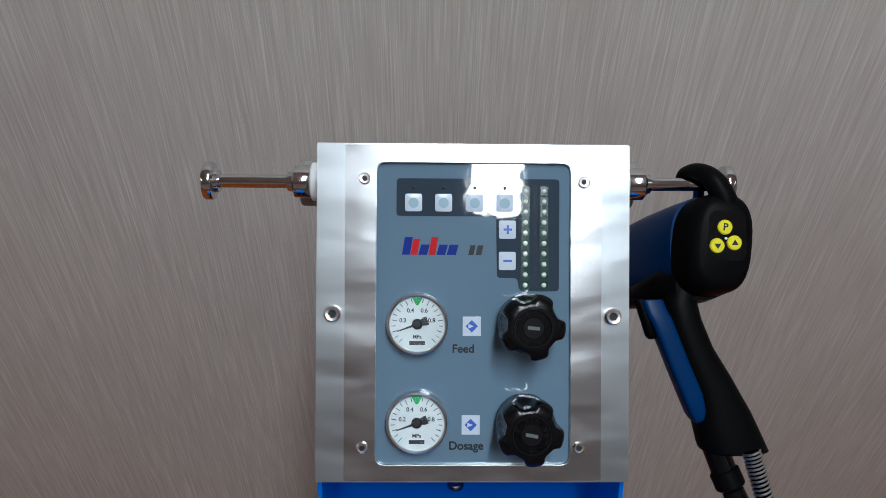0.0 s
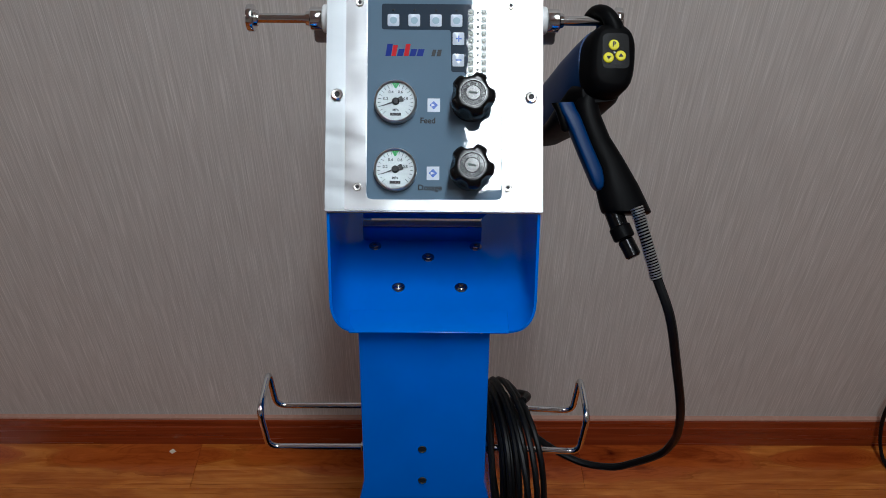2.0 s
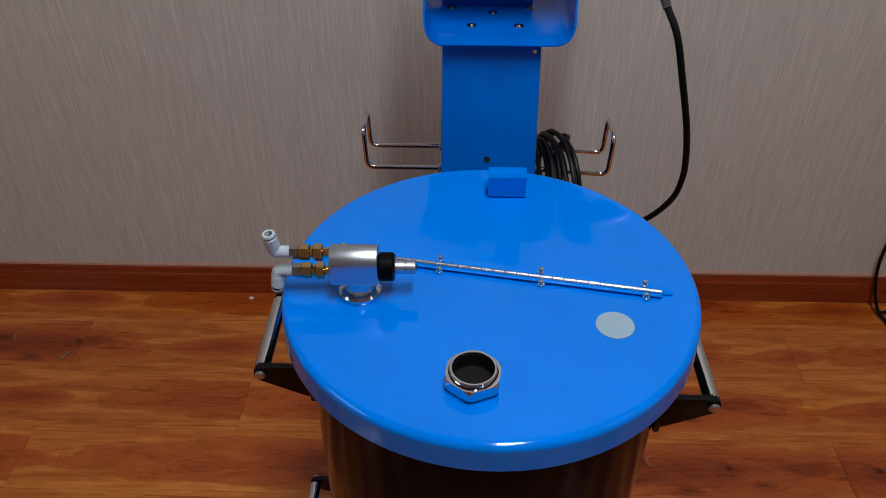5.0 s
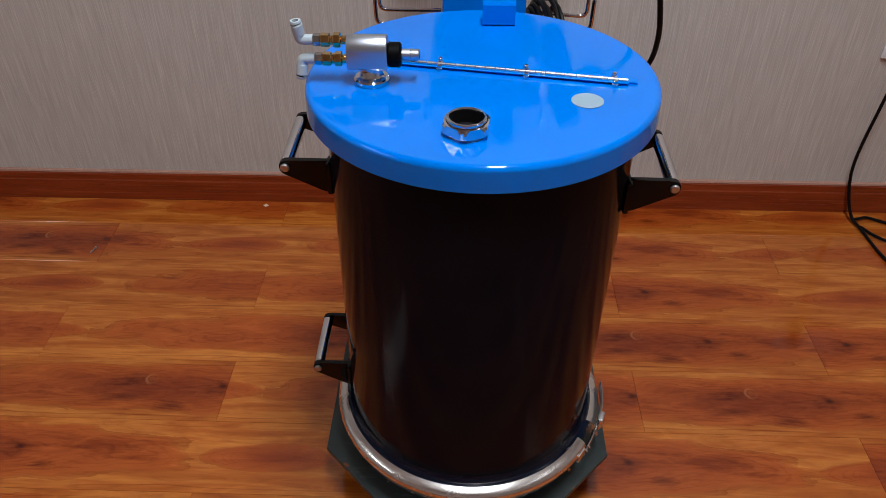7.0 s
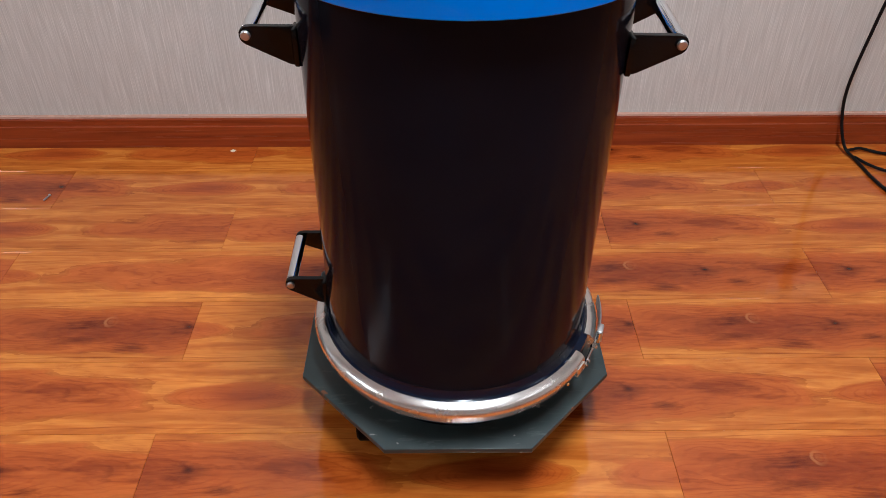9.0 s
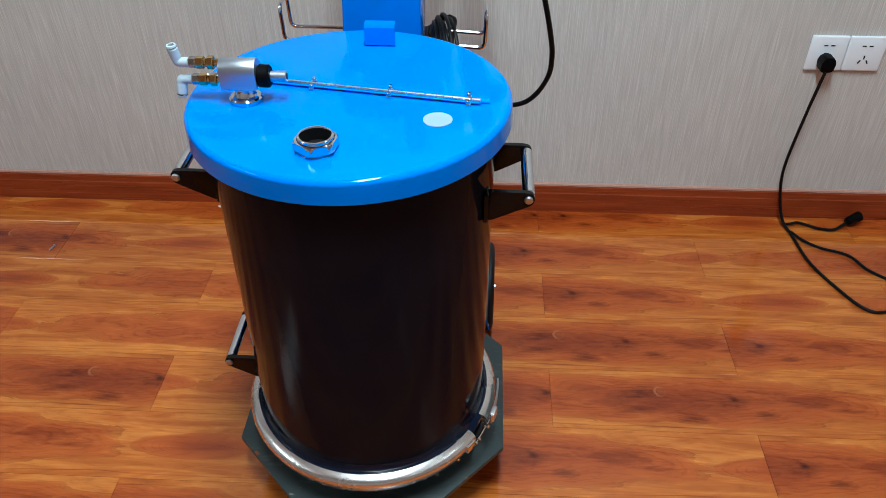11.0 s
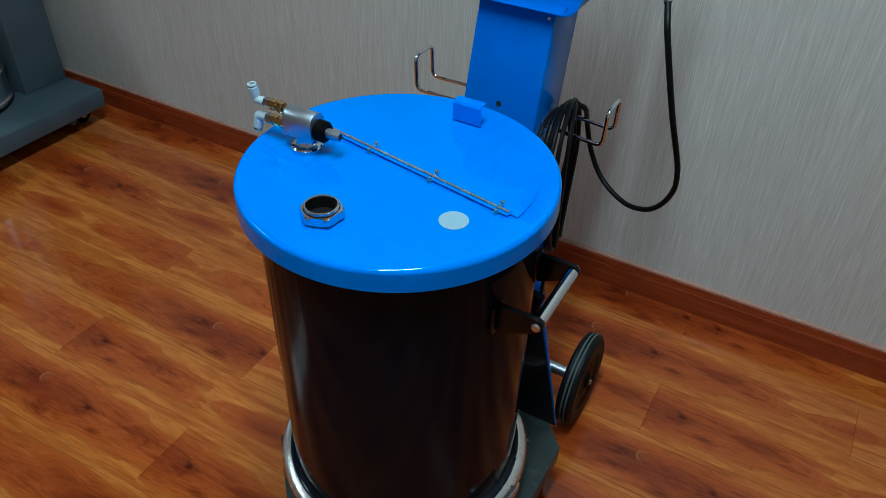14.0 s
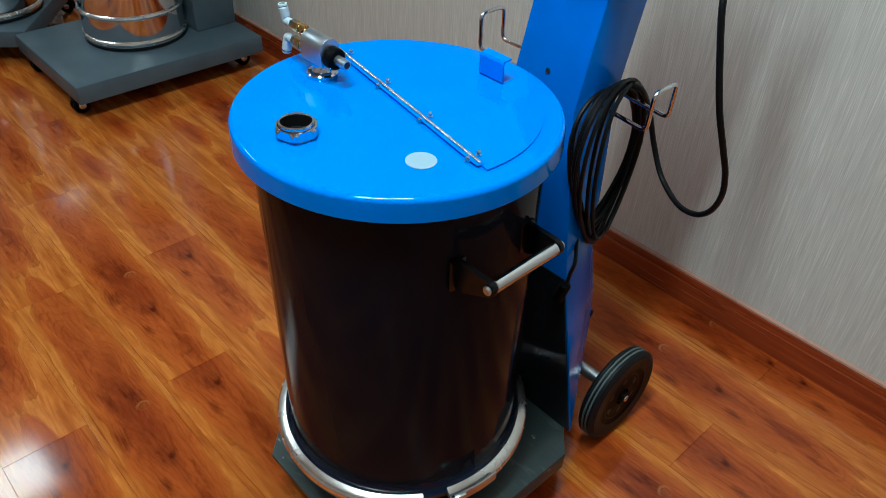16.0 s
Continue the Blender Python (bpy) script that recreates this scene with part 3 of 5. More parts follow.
UP = Vector((0.001, 0.0065, -0.0055))  # where the upper structure stands against its drawing
def column_ring(z, hw, yf, bw, yb):
    return [(CX - hw, yf, z), (CX + hw, yf, z), (CX + bw, yb, z), (CX - bw, yb, z)]


def loft(rings, bev=0.0025, bm=None):
    """A closed skin through rings of as many corners, its long edges rounded."""
    bm = bm or bmesh.new()
    v = [[bm.verts.new(q) for q in r] for r in rings]
    n = len(v[0])
    long_edges = []
    for a, b in zip(v, v[1:]):
        for k in range(n):
            bm.faces.new((a[k], a[(k + 1) % n], b[(k + 1) % n], b[k]))
    bm.faces.new(v[0][::-1])
    bm.faces.new(v[-1])
    if bev:
        for a, b in zip(v, v[1:]):
            for k in range(n):
                long_edges.append(bm.edges.get((a[k], b[k])))
        bmesh.ops.bevel(bm, geom=long_edges, offset=bev, segments=2, profile=0.5, affect="EDGES")
    return bm


column = part("column", loft([column_ring(0.1175, 0.197, 0.236, 0.066, 0.413), column_ring(0.22, 0.172, 0.243, 0.066, 0.440), column_ring(0.30, 0.151, 0.247, 0.066, 0.421), column_ring(0.41, 0.122, 0.252, 0.066, 0.394), column_ring(0.55, 0.093, 0.264, 0.066, 0.388), column_ring(0.6945, 0.0645, 0.2785, 0.0640, 0.3845), column_ring(0.8885, 0.0635, 0.3255, 0.0632, 0.4315)]), BLUE_SHADE, trolley, "blue powder-coated tapered column")
part("kick_panel", loft([[(CX - 0.1945, 0.2335, 0.119), (CX + 0.1945, 0.2335, 0.119), (CX + 0.1945, 0.2375, 0.119), (CX - 0.1945, 0.2375, 0.119)], [(CX - 0.117, 0.2505, 0.42), (CX + 0.117, 0.2505, 0.42), (CX + 0.117, 0.2545, 0.42), (CX - 0.117, 0.2545, 0.42)]], 0), BLACK_PANEL, trolley, "glossy black lower panel")
def column_face(x, z):
    """A frame on the column's upper front, its z axis out of it."""
    yf = 0.272 + (z - 0.70) * (0.046 / 0.19)
    return Matrix.Translation((x, yf - 0.0006, z)) @ pose(0, 0, 0, 90 - 13.6)


for z in (0.743, 0.702):
    part("hole", lathe([(0, 0.0), (0.0034, 0.0), (0.0040, 0.0009), (0.0046, 0.0)], 16, column_face(0.002, z)), INK, column, "small dark drilled hole").location = UP
screw_head(column_face(0.0590, 0.884), 0.0030, 0.002, column).location = UP
part("bracket_bolt", rod((0.066, 0.424, 0.209), (0.082, 0.428, 0.209), 0.007, 6), BLACK, column)

def wheel(name, x0, x1, y, z, r, parent):
    """A solid rubber wheel on an axle along x."""
    w = x1 - x0
    mm = Matrix.Translation((x0, y, z)) @ pose(0, 0, 0, 0, 90, 0)
    wh = part(name, lathe([(r * 0.66, 0.002), (r * 0.9, 0.0), (r * 0.97, w * 0.1), (r, w * 0.2), (r, w * 0.30), (r * 0.985, w * 0.315), (r * 0.985, w * 0.685), (r, w * 0.70), (r, w * 0.8), (r * 0.97, w * 0.9), (r * 0.9, w), (r * 0.66, w - 0.002), (r * 0.64, w * 0.5)], 56, mm, closed=True), RUBBER, parent, "solid black rubber wheel")
    for a in (0.34, 0.56):
        part("tyre_line", lathe([(r * 0.986, w * a), (r * 1.002, w * (a + 0.01)), (r * 1.002, w * (a + 0.09)), (r * 0.986, w * (a + 0.10))], 56, mm), TYRE_LINE, wh, "grey tread line")
    part("rim", lathe([(0.018, w * 0.12), (r * 0.36, w * 0.16), (r * 0.64, w * 0.10), (r * 0.66, w * 0.06), (r * 0.66, w * 0.94), (r * 0.62, w * 0.9), (r * 0.36, w * 0.84), (0.018, w * 0.92), (0.014, w * 0.5)], 40, mm, closed=True), BLACK, wh, "black plastic rim")
    for k in range(6):
        a = math.pi * k / 3
        c = (r * 0.42 * math.cos(a), r * 0.42 * math.sin(a))
        # shade of the rim's recesses, drawn as flat dark pads
        part("rim_recess_shade", prism([(c[0] + 0.010 * math.cos(b + a), c[1] + 0.007 * math.sin(b + a)) for b in [2 * math.pi * q / 12 for q in range(12)]], w * 0.845, w * 0.862, mm), INK, wh)
    part("hub", lathe([(0, 0.0), (0.012, 0.0), (0.013, w * 0.9), (0.011, w * 1.04), (0, w * 1.05)], 20, mm), BLACK, wh)
    part("axle_end", lathe([(0.0070, w * 1.05), (0.0070, w * 1.13), (0.0058, w * 1.17), (0.0040, w * 1.18), (0, w * 1.20)], 20, mm), CHROME, wh, "bright steel axle end")
    part("rim_lip", lathe([(r * 0.50, w * 0.868), (r * 0.515, w * 0.885), (r * 0.53, w * 0.885), (r * 0.545, w * 0.872)], 48, mm), RUBBER, wh)
    return wh


wheel("wheel", 0.174, 0.210, 0.393, 0.100, 0.100, trolley)
wheel("wheel", -0.202, -0.166, 0.393, 0.100, 0.100, trolley)
part("axle", rod((-0.166, 0.393, 0.100), (0.174, 0.393, 0.100), 0.0125, 24), DULL_STEEL, trolley, "zinc-plated axle tube")
for sx in (-0.06, 0.068):
    part("axle_lug", box((sx - 0.004, 0.34, 0.078), (sx + 0.004, 0.412, 0.1172), 0.003), BLUE_SHADE, trolley)
for sx, yy in ((-0.150, -0.075), (0.110, -0.060)):
    cs = part("castor", box((sx - 0.026, yy - 0.026, 0.1005), (sx + 0.026, yy + 0.026, 0.1068), 0.002), DULL_STEEL, trolley, "small swivel castor")
    part("fork", box((sx - 0.017, yy - 0.012, 0.028), (sx - 0.013, yy + 0.016, 0.101), 0.002), DULL_STEEL, cs)
    part("fork", box((sx + 0.013, yy - 0.012, 0.028), (sx + 0.017, yy + 0.016, 0.101), 0.002), DULL_STEEL, cs)
    part("castor_wheel", rod((sx - 0.012, yy, 0.034), (sx + 0.012, yy, 0.034), 0.034, 28, 0.004), BLACK, cs)
    part("castor_nut", rod((sx - 0.023, yy, 0.034), (sx - 0.017, yy, 0.034), 0.007, 6), STEEL, cs)

# cable rack: bent chrome rod on each side of the column
for side in (-1, 1):
    xb, xt = CX + side * 0.063, CX + side * 0.170
    sag = 0.006 if side > 0 else -0.002
    xt -= 0.002 * (side > 0)
    loop = rounded([(xb, 0.306, 0.714), (xt, 0.306, 0.712 - sag), (xt + side * 0.002, 0.306, 0.772 - sag), (xt + side * 0.002, 0.360, 0.772 - sag), (xt, 0.360, 0.715 - sag), (xb, 0.360, 0.717)], 0.012)
    rk = part("cable_rack", tube(loop, 0.0034, 12), CHROME, trolley, "bent chrome rod cable rack")
    rk.location = UP
    for yy, zz in ((0.306, 0.714), (0.360, 0.717)):
        part("rack_nut", rod((xb - side * 0.002, yy, zz), (xb + side * 0.007, yy, zz), 0.0062, 6), CHROME, rk)

# tray: a folded U of sheet steel under the control box
TX0, TX1, TZ = -0.083, 0.108, 0.897
TT = 1.0005
up = [Vector((TX0, 0, TT))] + [Vector(q) for q in rounded([(TX0, 0, TT), (TX0, 0, TZ), (TX1, 0, TZ), (TX1, 0, TT)], 0.030, 8)[1:-1]] + [Vector((TX1, 0, TT))]
fine_up = []
for a, b in zip(up, up[1:]):
    for k in range(6 if (b - a).length > 0.05 else 1):
        fine_up.append(a.lerp(b, k / (6 if (b - a).length > 0.05 else 1)))
up = fine_up + [up[-1]]
bm = bmesh.new()
rows_ = []
TH = 0.0025
for i, q in enumerate(up):
    d = (up[min(i + 1, len(up) - 1)] - up[max(i - 1, 0)]).normalized()
    n = Vector((-d.z, 0, d.x))
    yf = 0.300 + 0.046 * max(0.0, (q.z - 0.90)) / 0.10
    yb = 0.434 if -0.060 < q.x < 0.066 and q.z < TZ + 0.01 else 0.522
    rows_.append([bm.verts.new(Vector((w.x, y, w.z))) for w, y in ((q, yf), (q, yb), (q + n * TH, yb), (q + n * TH, yf))])
for a, b in zip(rows_, rows_[1:]):
    for k in range(4):
        bm.faces.new((a[k], a[(k + 1) % 4], b[(k + 1) % 4], b[k]))
bm.faces.new(rows_[0][::-1])
bm.faces.new(rows_[-1])
tray = part("tray", bm, BLUE_SHADE, trolley, "blue folded sheet-steel tray with rounded corners", 40)
tray.location = UP
part("rear_plate", prism([(-0.062, TZ + 0.0225), (0.063, TZ + 0.0225), (0.088, TZ + 0.053), (0.094, 0.9985), (-0.060, 0.9985)], -0.4490, -0.4462, Matrix(((1, 0, 0, 0), (0, 0, -1, 0), (0, 1, 0, 0), (0, 0, 0, 1)))), BLUE_SHADE, tray, "upright blue rear plate")
part("upstand", box((-0.062, 0.4340, TZ + 0.0005), (0.063, 0.4365, TZ + 0.0195), 0.0006), BLUE_SHADE, tray, "low blue upstand at the back edge")
# the flange's lit edge is put in as pale grey
part("rear_flange", box((-0.062, 0.4366, TZ + 0.0185), (0.063, 0.4460, TZ + 0.0205), 0.0006), CAST, tray, "bent flange, its lit edge painted pale grey")
lip_m = Matrix.Translation((0.0, 0.2985, TZ + 0.0005)) @ pose(0, 0, 0, 9)
part("front_lip", box((-0.066, 0.0, 0.0), (0.083, 0.026, 0.0022), 0.0008, m=lip_m), BLUE_SHADE, tray, "folded front lip")
for sx, sy in ((-0.022, 0.360), (0.040, 0.360), (0.007, 0.406), (-0.049, 0.424), (0.057, 0.424)):
    sc = screw_head(Matrix.Translation((sx, sy, TZ + 0.0026)), 0.0042, 0.0022, tray, DARK_STEEL)
    part("washer", lathe([(0.0042, 0.0), (0.0042, 0.0008), (0.0062, 0.0008), (0.0066, 0.0)], 20, Matrix.Translation((sx, sy, TZ + 0.0026))), DARK_STEEL, sc)

# ---- hopper drum ----
hopper = thing("powder_hopper", (0, 0, 0.117), "tall glossy dark hopper drum with handles and steel clamp ring", "hopper")
R = 0.1930
part("drum_body", lathe([(R - 0.004, 0.1755), (R, 0.175), (R, 0.60), (R, 0.75), (R - 0.004, 0.75)], 128), BODY, hopper, "glossy dark enamelled drum wall")
part("base_pan", lathe([(0, 0.1195), (0.165, 0.1195), (0.172, 0.1215), (0.175, 0.1270), (0.176, 0.1500), (0.180, 0.1585), (0.199, 0.1665), (0.205, 0.1725), (0.205, 0.1800), (0, 0.1800)], 96), NAVY, hopper, "navy base pan")
part("rim_flange", lathe([(R + 0.0005, 0.2235), (R + 0.0012, 0.2145), (R + 0.004, 0.2085), (0.2035, 0.2050), (0.2065, 0.2040), (0.2065, 0.1960), (R + 0.0005, 0.1960)], 128), NAVY, hopper, "dark navy rolled rim")
def arc_band(a0, a1, prof, n):
    """Part of a turned ring from angle a0 to a1 (degrees), with closed ends."""
    bm = bmesh.new()
    rg = []
    for k in range(n + 1):
        a = radians(a0 + (a1 - a0) * k / n)
        rg.append([bm.verts.new((r * math.cos(a), r * math.sin(a), z)) for r, z in prof])
    m = len(prof)
    for p, q in zip(rg, rg[1:]):
        for k in range(m):
            bm.faces.new((p[k], p[(k + 1) % m], q[(k + 1) % m], q[k]))
    bm.faces.new(rg[0][::-1])
    bm.faces.new(rg[-1])
    return bm


CLAMP = [(0.1990, 0.2078), (0.2015, 0.2092), (0.2105, 0.2068), (0.2150, 0.2025), (0.2168, 0.1980), (0.2170, 0.1950), (0.2160, 0.1925), (0.2135, 0.1830), (0.2112, 0.1775), (0.2070, 0.1770), (0.2060, 0.1855), (0.2060, 0.1995)]
part("clamp_ring", arc_band(-20.5, 328.5, CLAMP, 120), STEEL, hopper, "polished steel clamp ring")
def polar(r, a, z):
    return (r * math.cos(radians(a)), r * math.sin(radians(a)), z - 0.0295)


def on_ring(r, a, z, tilt=0.0):
    """A frame on the ring: x outward, y along the ring, z up."""
    return Matrix.Translation(polar(r, a, z)) @ Matrix.Rotation(radians(a), 4, "Z") @ pose(0, 0, 0, tilt)


latch = part("latch", arc_band(-16.5, 1.5, [(0.2195, 0.1950), (0.2225, 0.1950), (0.2225, 0.2130), (0.2205, 0.2145), (0.2195, 0.2130)], 8), DULL_STEEL, hopper, "grey steel toggle latch")
part("latch_lever", box((-0.003, -0.010, -0.010), (0.006, 0.010, 0.011), 0.002, m=on_ring(0.2215, -17.0, 0.2325)), DULL_STEEL, latch)
part("latch_pin", rod(polar(0.2225, -19.6, 0.222), polar(0.2225, -19.6, 0.243), 0.0028, 12), CHROME, latch)
part("latch_rod", rod(polar(0.2205, -18.5, 0.2300), polar(0.2185, -32.5, 0.2190), 0.0021, 10), CHROME, latch)
part("latch_nut", rod(polar(0.2200, -22.4, 0.2270), polar(0.2198, -24.0, 0.2256), 0.0052, 6), CHROME, latch)
for aa in (-30.2, -32.6):
    part("latch_eye", lathe([(0.0018, -0.0016), (0.0048, -0.0016), (0.0050, 0.0), (0.0048, 0.0016), (0.0018, 0.0016)], 18, on_ring(0.2185, aa, 0.2195, 0) @ pose(0, 0, 0, 90), closed=True), CHROME, latch)
part("end_lug", box((-0.0015, -0.010, -0.008), (0.0025, 0.010, 0.009), 0.001, m=on_ring(0.2165, -35.5, 0.2205)), STEEL, latch)
part("rivet", lathe([(0, 0.0022), (0.0022, 0.0016), (0.0030, 0)], 14, on_ring(0.2150, -43, 0.2115) @ pose(0, 0, 0, 0, 90, 0)), BRASS, latch)

def side_handle(side, y0, y1, zb, reach):
    """A chrome bar held off the drum by two black cheek plates."""
    h = part("handle", rod((side * reach, y0 + 0.005, zb), (side * reach, y1 - 0.005, zb), 0.0085, 24), CHROME, hopper, "chrome bar handle")
    for y in (y0, y1):
        root = math.sqrt(R * R - y * y) - 0.001
        poly = round_poly([(root, zb - 0.036), (root + 0.010, zb - 0.037), (reach + 0.005, zb - 0.010), (reach + 0.009, zb - 0.002), (reach + 0.006, zb + 0.008), (reach - 0.004, zb + 0.010), (root, zb + 0.010)], 0.005)
        mm = Matrix(((side, 0, 0, 0), (0, 0, 1, y - 0.0035), (0, 1, 0, 0), (0, 0, 0, 1)))
        part("cheek", prism(poly, 0, 0.007, mm, 0.001), GLOSS_BLACK, h, "black cheek plate")
        part("mount", box((side * (root - 0.001), y - 0.012, zb - 0.036), (side * (root + 0.006), y + 0.012, zb + 0.010), 0.002), GLOSS_BLACK, h)
        s = -1 if y == y0 else 1
        part("end_screw", rod((side * reach, y + s * 0.0036, zb), (side * reach, y + s * 0.008, zb), 0.006, 16, 0.002), DULL_STEEL, h, "bright end screw")


side_handle(1, -0.066, 0.051, 0.661, 0.239)
side_handle(-1, -0.030, 0.088, 0.653, 0.249)
side_handle(-1, -0.022, 0.087, 0.263, 0.244)

hopper.location = (-0.0070, 0.0150, 0.117)
hopper.rotation_euler = (radians(1.35), radians(0.62), 0)

# ---- lid ----
LZ = 0.7728
lid = thing("hopper_cover", (0, 0, 0.735), "bright blue round hopper lid with a hinged filling flap", "lid")
rim_ = [(0.2058 + 0.0072 * math.sin(radians(a)), LZ - 0.0072 + 0.0072 * math.cos(radians(a))) for a in range(0, 91, 9)]
part("lid_shell", lathe([(0, LZ), (0.10, LZ), (0.200, LZ)] + rim_ + [(0.2140, LZ - 0.0302), (0.2132, LZ - 0.0312), (0.2117, LZ - 0.0302), (0.2102, LZ - 0.010), (0.2040, LZ - 0.004), (0, LZ - 0.004)], 160), BLUE, lid, "glossy blue lid with a rolled skirt")
# hinge line
HA, HB = Vector((-0.188, 0.0390, 0)), Vector((0.172, -0.0232, 0))
hd = (HB - HA).normalized()
hn = Vector((-hd.y, hd.x, 0))
ang = math.atan2(hd.y, hd.x)
flap_poly = []
for k in range(41):
    a = radians(-7.5 + (167.5 - -7.5) * k / 40)
    flap_poly.append((0.1845 * math.cos(a), 0.1845 * math.sin(a)))
flap = part("flap", prism(flap_poly, LZ + 0.0006, LZ + 0.0026, bev=0.0006), BLUE, lid, "blue filling flap")
HM = Matrix.Translation((HA.x, HA.y, LZ)) @ Matrix.Rotation(ang, 4, "Z")
L = (HB - HA).length
hinge = part("hinge", box((0, -0.006, 0.0027), (L, 0.006, 0.0037), 0.0003, m=HM), BLUE, lid)
nk = 30
for k in range(nk):
    part("knuckle", lathe([(0, 0), (0.0020, 0), (0.0022, 0.0003), (0.0022, L / nk - 0.0012), (0.0020, L / nk - 0.0009), (0, L / nk - 0.0009)], 12, HM @ Matrix.Translation((k * L / nk, 0, 0.0050)) @ pose(0, 0, 0, 0, 90, 0)), STEEL, hinge)
for x in (0.032, 0.138, 0.244, 0.349):
    for s in (-1, 1):
        part("hinge_screw", lathe([(0, 0.0075), (0.0020, 0.0073), (0.0026, 0.0064), (0.0026, 0.0030), (0.0036, 0.0028), (0.0036, 0), (0, 0)], 14, HM @ Matrix.Translation((x - s * 0.001, s * 0.0085, 0.0026 if s > 0 else 0.0004))), CHROME, hinge)
# pull tab on the flap
prof = [(0.168, LZ + 0.003), (0.1465, LZ + 0.003), (0.1440, LZ + 0.0055), (0.1440, LZ + 0.0300), (0.1455, LZ + 0.0325), (0.1580, LZ + 0.0335), (0.1580, LZ + 0.0355), (0.1445, LZ + 0.0347), (0.1420, LZ + 0.0310), (0.1420, LZ + 0.0050), (0.1455, LZ + 0.0026), (0.168, LZ + 0.0026)]
part("pull_tab", prism([(y, z) for y, z in prof], 0.001, 0.045, Matrix(((0, 0, 1, 0), (1, 0, 0, 0), (0, 1, 0, 0), (0, 0, 0, 1)))), BLUE, flap, "bent blue pull tab")
# vent nut and sticker
NM = Matrix.Translation((-0.018, -0.1425, LZ))
NUT_R, BORE_R, N_SIDE = 0.0278, 0.0182, 8


def hex_ring(r, turn, round_to):
    """A hexagon with its corners cut back to a circle, as points at even steps along its sides."""
    c = disc_poly(r, 6, turn=radians(turn))
    out = []
    for (xa, ya), (xb, yb) in zip(c, c[1:] + c[:1]):
        for k in range(N_SIDE):
            x, y = xa + (xb - xa) * k / N_SIDE, ya + (yb - ya) * k / N_SIDE
            f = min(1.0, round_to / math.hypot(x, y))
            out.append((x * f, y * f))
    return out


def nut_rings(levels):
    """A skin through closed outlines (height, points), with no ends."""
    bm = bmesh.new()
    v = [[bm.verts.new(NM @ Vector((x, y, z))) for x, y in pts] for z, pts in levels]
    for a, b in zip(v, v[1:]):
        for k in range(len(a)):
            bm.faces.new((a[k], a[(k + 1) % len(a)], b[(k + 1) % len(b)], b[k]))
    return bm


def nut_circle(r):
    return [(r * x / math.hypot(x, y), r * y / math.hypot(x, y)) for x, y in hex_ring(0.02, 22, 1.0)]


nut = part("vent_nut", nut_rings([(0.0040, nut_circle(0.0215)), (0.0040, hex_ring(NUT_R, 22, 0.0262)), (0.0050, hex_ring(NUT_R, 22, 0.0275)), (0.0130, hex_ring(NUT_R, 22, 0.0275)), (0.0148, hex_ring(NUT_R, 22, 0.0250)), (0.0150, nut_circle(0.0222))]), CHROME, lid, "chromed hexagon nut")
part("thread", lathe([(0.0220, 0), (0.0220, 0.0042)], 40, NM), DULL_STEEL, nut)
part("collar", lathe([(BORE_R, 0.0168), (BORE_R, 0.0178), (BORE_R + 0.0008, 0.0192), (0.0205, 0.0192), (0.0214, 0.0182), (0.0216, 0.0149)], 48, NM), CHROME, nut)
# shallow bore blackened to stand for the shade of a deep one
part("bore", lathe([(0, 0.0022), (BORE_R, 0.0022), (BORE_R, 0.0168)], 40, NM), RUBBER, nut, "open bore, the shade of its depth painted black")
part("sticker", prism(disc_poly(0.0185, 40, 0.119, -0.067), LZ + 0.0002, LZ + 0.0008), STICKER, lid, "round pale sticker")

lid.location = (-0.0010, -0.0010, 0.735)

# ---- injector pump on the lid ----
pump = thing("injector_pump", (-0.134, -0.026, LZ), "small aluminium injector pump with brass connectors and pale elbows", "pump")
PX, PY, PZ = -0.135, -0.026, 0.8135
part("foot", lathe([(0, 0.0), (0.0205, 0.0), (0.0215, 0.002), (0.0215, 0.0055), (0.0195, 0.0075), (0.0145, 0.0085), (0.0130, 0.0110), (0.0130, 0.0240), (0, 0.0240)], 40, Matrix.Translation((PX + 0.003, PY, LZ))), CHROME, pump, "turned steel foot")
prof = [(-0.0150, -0.0170), (-0.0138, -0.0185), (0.0138, -0.0185), (0.0150, -0.0170)] + [(0.0150 * math.cos(radians(a)), 0.0035 + 0.0150 * math.sin(radians(a))) for a in range(0, 181, 12)]
body = part("pump_body", prism(prof, -0.0232, 0.0232, Matrix(((0, 0, 1, PX), (1, 0, 0, PY), (0, 1, 0, PZ - 0.0015), (0, 0, 0, 1))), 0.0008), PUMP_ALU, pump, "anodised aluminium body with a round top")
NZ = PZ - 0.0065
part("black_collar", rod((PX + 0.0233, PY, NZ), (PX + 0.039, PY, NZ), 0.0145, 32, 0.002), BLACK, pump, "knurled black collar")
nz = part("nozzle", rod((PX + 0.039, PY, NZ), (PX + 0.060, PY, NZ), 0.0068, 24, 0.0008), PUMP_ALU, pump, "aluminium nozzle")
part("nozzle_ring", rod((PX + 0.0495, PY, NZ), (PX + 0.052, PY, NZ), 0.0072, 24), PUMP_ALU, nz)
part("nozzle_bore", rod((PX + 0.0598, PY, NZ), (PX + 0.0603, PY, NZ), 0.0046, 20), INK, nz)
